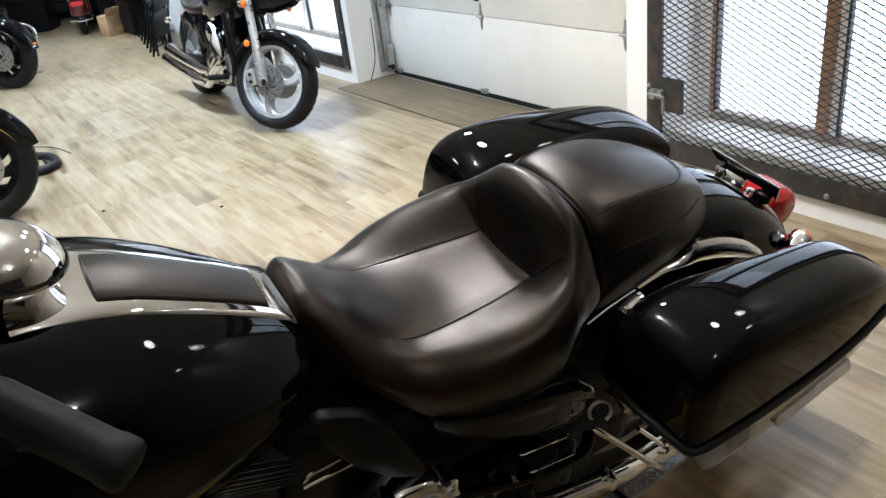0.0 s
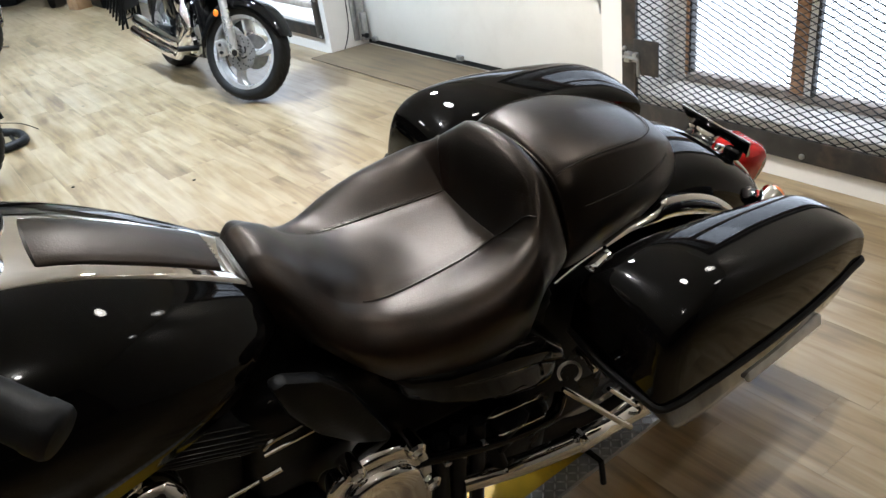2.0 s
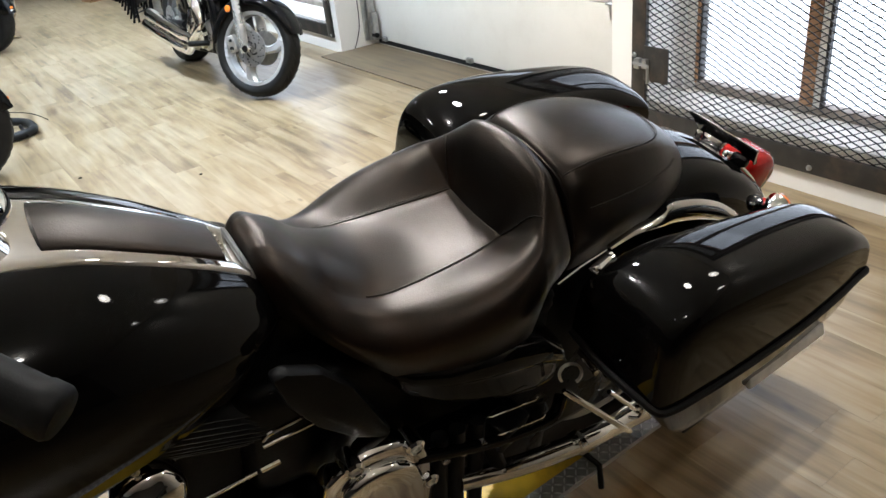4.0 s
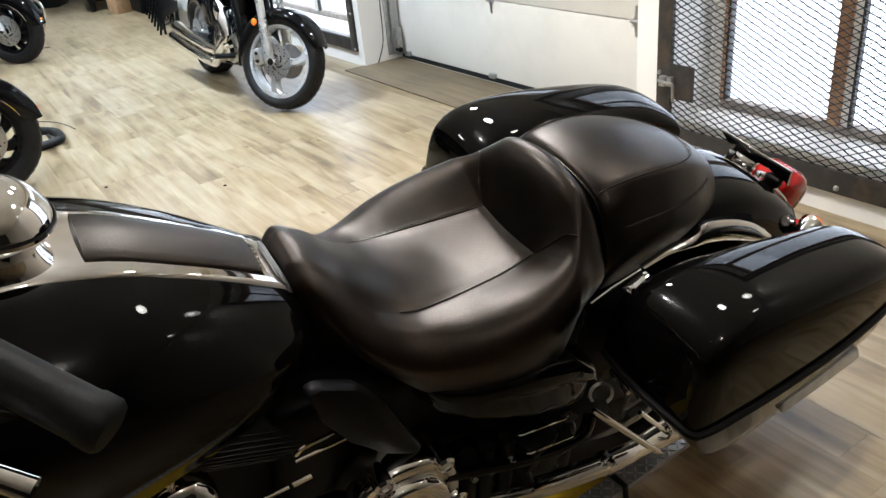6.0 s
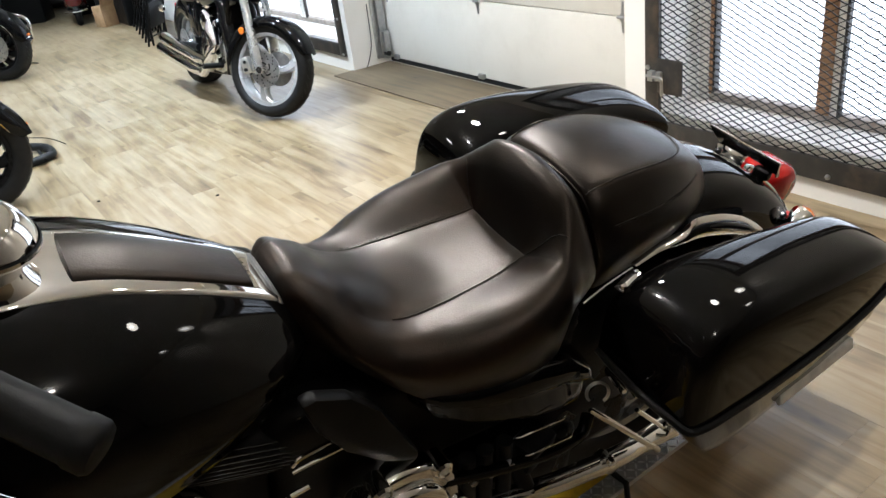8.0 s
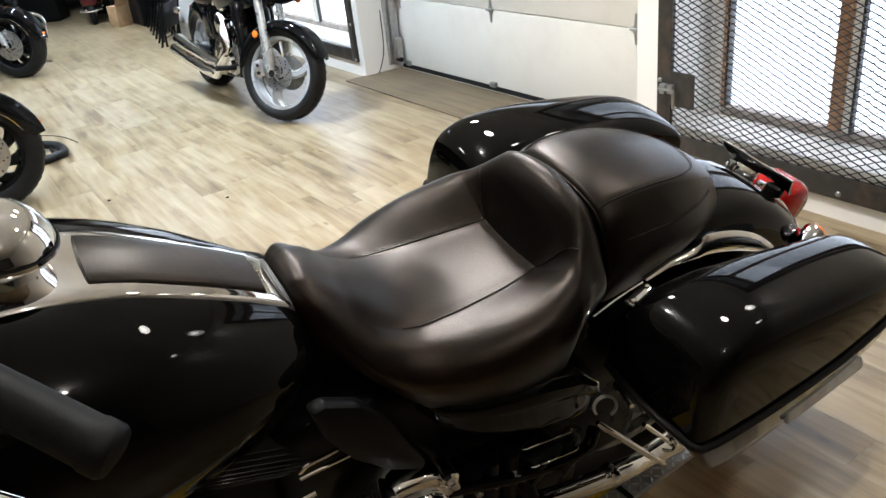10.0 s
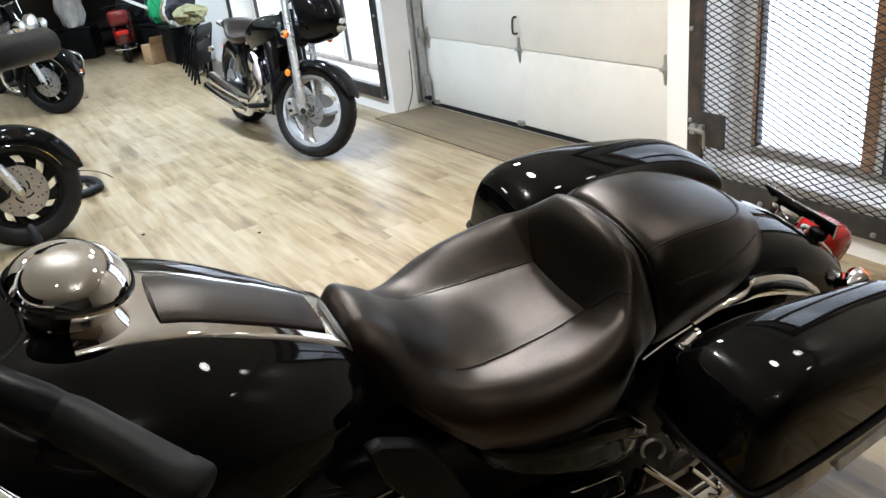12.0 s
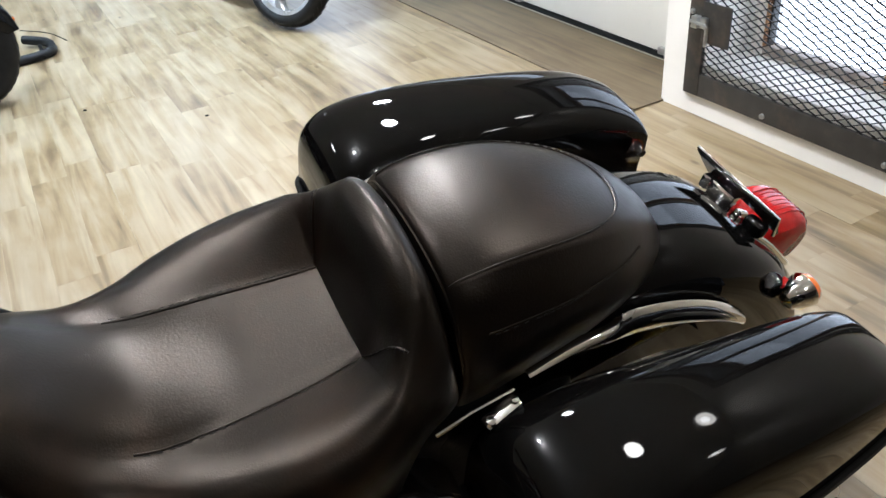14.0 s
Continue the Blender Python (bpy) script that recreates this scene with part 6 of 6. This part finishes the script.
tourer(pose(-4.95, 0.10, 0, -4, 0, 90), "black touring motorcycle with a valanced front fender beside a chock", 0, True)
tourer(pose(-9.02, 0.80, 0, -4, 0, 4), "black touring motorcycle with three headlamps and a chrome engine guard", 44, True)
tourer(pose(-6.9, -0.9, 0, -4, 0, 96), "black touring motorcycle parked in the row", 8, True)
tourer(pose(-11.2, 0.35, 0, -4, 0, 80), "black touring motorcycle parked at the far end of the row", -15, True)

chock = thing("wheel_chock", "black tubular wheel chock lying on the floor ahead of a tyre", "wheel chock", m=pose(-5.72, 0.56, 0))
part("hoop", Shape().tube([(0.10, -0.20, 0.03), (0.08, -0.06, 0.03), (0.03, 0.03, 0.03), (-0.08, 0.045, 0.03), (-0.20, 0.02, 0.035), (-0.30, -0.10, 0.05)], 0.029, 12, smooth=5), RUBBER, chock, "black foam-covered hoop")
part("bar", Shape().tube([(0.10, -0.02, 0.02), (-0.15, -0.02, 0.03)], 0.012, 8), SATIN_BLACK, chock)
part("wire", Shape().tube([(-0.10, -0.1, 0.16), (-0.02, 0.05, 0.13), (0.02, 0.14, 0.07)], 0.003, 5, smooth=4), RUBBER, chock)
stand_roll = thing("foam_peg", "black foam-covered peg hanging beside a front tyre", "peg", m=pose(-4.75, 0.08, 0))
part("foam", Shape().tube([(0.0, 0, 0.17), (0.02, 0.01, 0.14), (0.05, 0.02, 0.035), (0.052, 0.02, 0.0)], (0.020, 0.026, 0.026, 0.018), 12), RUBBER, stand_roll, "black foam sleeve")
part("clip", Shape().tube([(-0.02, -0.05, 0.008), (0.03, -0.04, 0.01), (0.05, 0.05, 0.01)], 0.007, 8), CHROME, stand_roll, "bright metal end")
solid("lime_tag", Shape().box((-4.79, -0.235, 0.09), (0.004, 0.05, 0.03), (10, 0, 0), 0.001).box((-4.81, -0.235, 0.038), (0.02, 0.02, 0.075), (0, 0, 0), 0.002), LIME, "lime green paper tag on a small stand", "tag")


# ---------------------------------------------------------------- clutter at the far end
def folding_chair(m):
    c = thing("folding_chair", "black metal folding chair leaning in a stack", "folding chair", "stack of folding chairs", m)
    for y in (-0.21, 0.21):
        part("leg", Shape().tube([(0.0, y, 0.01), (0.16, y, 0.80)], 0.013, 8), SATIN_BLACK, c)
        part("leg", Shape().tube([(0.05, y * 0.92, 0.01), (0.08, y * 0.92, 0.62)], 0.013, 8), SATIN_BLACK, c)
    part("backrest", Shape().box((0.15, 0, 0.74), (0.02, 0.40, 0.16), (0, 11, 0), 0.008), SATIN_BLACK, c)
    part("seat", Shape().box((0.085, 0, 0.42), (0.025, 0.38, 0.36), (0, 8, 0), 0.01), SATIN_BLACK, c)
    part("crossbar", Shape().tube([(0.02, -0.21, 0.12), (0.02, 0.21, 0.12)], 0.010, 8), SATIN_BLACK, c)
    return c


first = folding_chair(pose(-9.12, 2.36, 0, 0, 0, 50) @ Matrix.Diagonal((1, 1, 0.76, 1)))
for k in range(1, 6):
    copy_thing(first, pose(-9.12 - 0.33 * k, 2.36 + 0.045 * k, 0, 0, 0, 50 + 4 * k) @ Matrix.Diagonal((1, 1, 0.76, 1)))


def bundle(name, c, size, mat, label, category, seed, squash=0.75):
    """A heap of soft cloth or a stuffed bag."""
    bm = bmesh.new()
    bmesh.ops.create_icosphere(bm, subdivisions=4, radius=1.0)
    for v in bm.verts:
        n = noise.noise(v.co * 1.7 + Vector((seed, seed * 2.0, 0))) * 0.28 + noise.noise(v.co * 4.5 + Vector((seed, 0, 0))) * 0.10
        # sharp folds
        n -= 0.16 * abs(noise.noise(v.co * 3.1 + Vector((0, seed, seed)))) + 0.07 * abs(noise.noise(v.co * 8.0 + Vector((seed, 0, seed))))
        v.co *= 1.06 + n
        v.co.z = max(v.co.z, -squash)
        v.co = Vector((v.co.x * size[0], v.co.y * size[1], (v.co.z + squash) * size[2] / (1 + squash)))
    return solid(name, Shape().take(bm), mat, label, category, m=pose(*c))


card = thing("cardboard_box", "open brown cardboard box on the floor", "box", m=pose(-11.25, 2.36, 0, 0, 0, 15))
part("carton", Shape().box((0, 0, 0.13), (0.24, 0.20, 0.26), (0, 0, 0), 0.004), CARD, card)
part("flap", Shape().box((0.14, 0, 0.31), (0.01, 0.19, 0.11), (0, 25, 0)), CARD, card)
crate = None
for k, (x, y) in enumerate(((-11.0, 2.70), (-11.7, 2.68), (-12.9, 2.6), (-13.2, 1.75))):
    if crate is None:
        crate = thing("storage_crate", "black plastic storage crate with a lid", "crate", "storage crates", pose(x, y, 0))
        part("tub", Shape().box((0, 0, 0.22), (0.55, 0.40, 0.44), (0, 0, 0), 0.03, 3), SATIN_BLACK, crate)
        part("lid", Shape().box((0, 0, 0.455), (0.58, 0.43, 0.03), (0, 0, 0), 0.01), SATIN_BLACK, crate)
    else:
        copy_thing(crate, pose(x, y, 0, 0, 0, 20 * k))
bundle("bag", (-10.95, 2.70, 0.47), (0.15, 0.15, 0.42), CLOTH_WHITE, "white plastic bag lying on a crate", "bag", 5)
bundle("bag", (-9.42, 2.47, 0.615), (0.30, 0.17, 0.20), CLOTH_OLIVE, "olive cloth thrown over the folding chairs", "cloth", 21)
bundle("bag", (-9.95, 2.52, 0.615), (0.26, 0.17, 0.34), CLOTH_DARK, "charcoal cloth thrown over the folding chairs", "cloth", 23)
bundle("bag", (-10.80, 2.66, 0.47), (0.16, 0.14, 0.34), CLOTH_WHITE, "white plastic bag on a crate behind the chairs", "bag", 25)
bundle("bag", (-11.15, 2.66, 0.47), (0.12, 0.12, 0.30), CLOTH_OLIVE, "olive cloth bundle on a crate", "bag", 6)
bundle("bag", (-11.62, 2.66, 0.47), (0.15, 0.14, 0.50), CLOTH_GREEN, "green plastic bag standing on a crate", "bag", 7)
bundle("bag", (-11.85, 2.70, 0.47), (0.15, 0.14, 0.40), CLOTH_PURPLE, "purple cloth bundle on a crate", "bag", 9)
bundle("bag", (-13.2, 1.75, 0.47), (0.20, 0.18, 0.62), CLOTH_WHITE, "white cloth sack standing on a crate", "bag", 11)
bundle("bag", (-12.9, 2.55, 0.47), (0.22, 0.18, 0.45), CLOTH_DARK, "charcoal cloth bundle on a crate", "bag", 12)
bundle("bag", (-13.3, 1.15, 0), (0.18, 0.2, 0.45), CLOTH_BLUE, "blue cloth bundle on the floor", "bag", 13)
bundle("bag", (-13.4, 0.2, 0), (0.30, 0.45, 0.8), CLOTH_DARK, "charcoal cloth heap on the floor", "bag", 15)
bundle("bag", (-13.3, -0.9, 0), (0.30, 0.45, 0.9), CLOTH_DARK, "charcoal cloth heap on the floor", "bag", 17)
bundle("bag", (-12.5, -0.6, 0), (0.18, 0.22, 0.75), CLOTH_YELLOW, "yellow cloth sack standing on the floor", "bag", 19)
shelf = thing("storage_shelf", "dark storage shelf filled with goods", "shelf", m=pose(-13.9, 0.9, 0))
for y in (-1.9, 0.0, 1.9):
    part("upright", Shape().box((0, y, 1.0), (0.5, 0.04, 2.0), (0, 0, 0), 0.003), SATIN_BLACK, shelf)
for z in (0.3, 0.95, 1.6):
    part("shelf_board", Shape().box((0, 0, z), (0.5, 3.76, 0.03), (0, 0, 0), 0.003), SATIN_BLACK, shelf)
solid("white_batten", Shape().box((0, 0, 0), (0.85, 0.05, 0.04), (0, 0, 0), 0.004), WALL, "white wooden batten leaning on the pile", "batten", m=pose(-11.68, 2.42, 0.74, 0, 30, 70))

scoot = thing("scooter", "dark red scooter standing among the clutter", "scooter", m=Matrix.Translation((-12.20, 2.22, 0)) @ pose(0, 0, 0, 0, 0, 168) @ Matrix.Scale(0.70, 4))
part("body", Shape().box((-0.45, 0, 0.55), (0.62, 0.34, 0.36), (0, -8, 0), 0.13, 5), RED_PAINT, scoot, "rounded dark red body")
part("front_shield", Shape().box((0.28, 0, 0.60), (0.12, 0.42, 0.70), (0, -16, 0), 0.05, 4), RED_PAINT, scoot, "red leg shield")
part("top_box", Shape().box((-0.68, 0, 0.88), (0.36, 0.40, 0.30), (0, 0, 0), 0.09, 4), RED_PAINT, scoot, "dark red top box")
part("seat", Shape().box((-0.35, 0, 0.77), (0.62, 0.28, 0.10), (0, 0, 0), 0.04, 4), LEATHER, scoot, "black seat")
part("floorboard", Shape().box((0.02, 0, 0.29), (0.46, 0.34, 0.06), (0, 0, 0), 0.02), SATIN_BLACK, scoot)
part("handlebar", Shape().tube([(0.22, -0.32, 1.02), (0.26, 0, 1.05), (0.22, 0.32, 1.02)], 0.016, 8, smooth=3), SATIN_BLACK, scoot)
part("tail_light", Shape().box((-0.78, 0, 0.60), (0.06, 0.24, 0.09), (0, 0, 0), 0.02, 3), RED_LENS, scoot)
part("bumper", Shape().tube([(-0.82, -0.2, 0.30), (-0.9, 0.0, 0.29), (-0.82, 0.2, 0.30)], 0.016, 8, smooth=3), CHROME, scoot, "chrome rear bumper bar")
part("bumper", Shape().tube([(0.45, -0.2, 0.22), (0.53, 0.0, 0.22), (0.45, 0.2, 0.22)], 0.016, 8, smooth=3), CHROME, scoot, "chrome front bumper bar")
for x in (-0.55, 0.48):
    wheel_parts(scoot, pose(x, 0, 0.22, 90, 0, 0), 0.22, 0.11, 0.14, 5, SILVER, 0.09, (1,), slots=False)

# ---------------------------------------------------------------- floor boards
PW, PL = 0.152, 0.914
floor = tagged(new("floor"), "pale oak-look vinyl plank floor", "floor", kind="structure")


def board_mesh():
    s = Shape().box((0, 0, -0.003), (PL - 0.0004, PW - 0.0004, 0.006))
    return mesh_of(s, BOARDS, "plank")


board = board_mesh()
rest = Shape()
rng = random.Random(4)
cells = []
for j in range(int((WY - YB) / PW) + 4):
    y = WY + 0.36 - PW * (j + 0.5)
    shift = rng.uniform(0, PL)
    x = X0 + shift - PL
    while x < X1 + PL:
        cells.append((x + PL / 2, y, rng.uniform(-0.0004, 0.0002)))
        x += PL
near = sorted((c for c in cells if -6.2 < c[0] < 0.6 and -0.4 < c[1] < 3.0), key=lambda c: (c[0] + 2.0) ** 2 + 1.5 * (c[1] - 1.4) ** 2)[:290]
taken = set(near)
for c in near:
    ob = new("plank", board)
    ob.location = c
    ob.parent = floor
box_faces = [(0, 1, 2, 3), (0, 1, 5, 4), (1, 2, 6, 5), (2, 3, 7, 6), (3, 0, 4, 7)]
hx, hy = PL / 2 - 0.0004, PW / 2 - 0.0004
for c in cells:
    if c not in taken:
        rest.add([(c[0] + a * hx, c[1] + b * hy, c[2] + z) for z in (0, -0.006) for a, b in ((-1, -1), (1, -1), (1, 1), (-1, 1))], box_faces)
ob = new("plank_field", mesh_of(rest, BOARDS, "plank_field"))
ob.parent = floor
tagged(ob, "further pale planks of the same floor", kind="stuff")
for k, (x, y) in enumerate(((-4.03, 1.138), (-4.55, 0.62), (-3.2, 2.2))):
    solid("dirt_speck", Shape().lathe([(0.0, 0.004), (0.007, 0.0035), (0.011, 0.0)], pose(x, y, 0.0003), 7), RUBBER, "tiny dark crumb lying on the plank floor", "dirt")
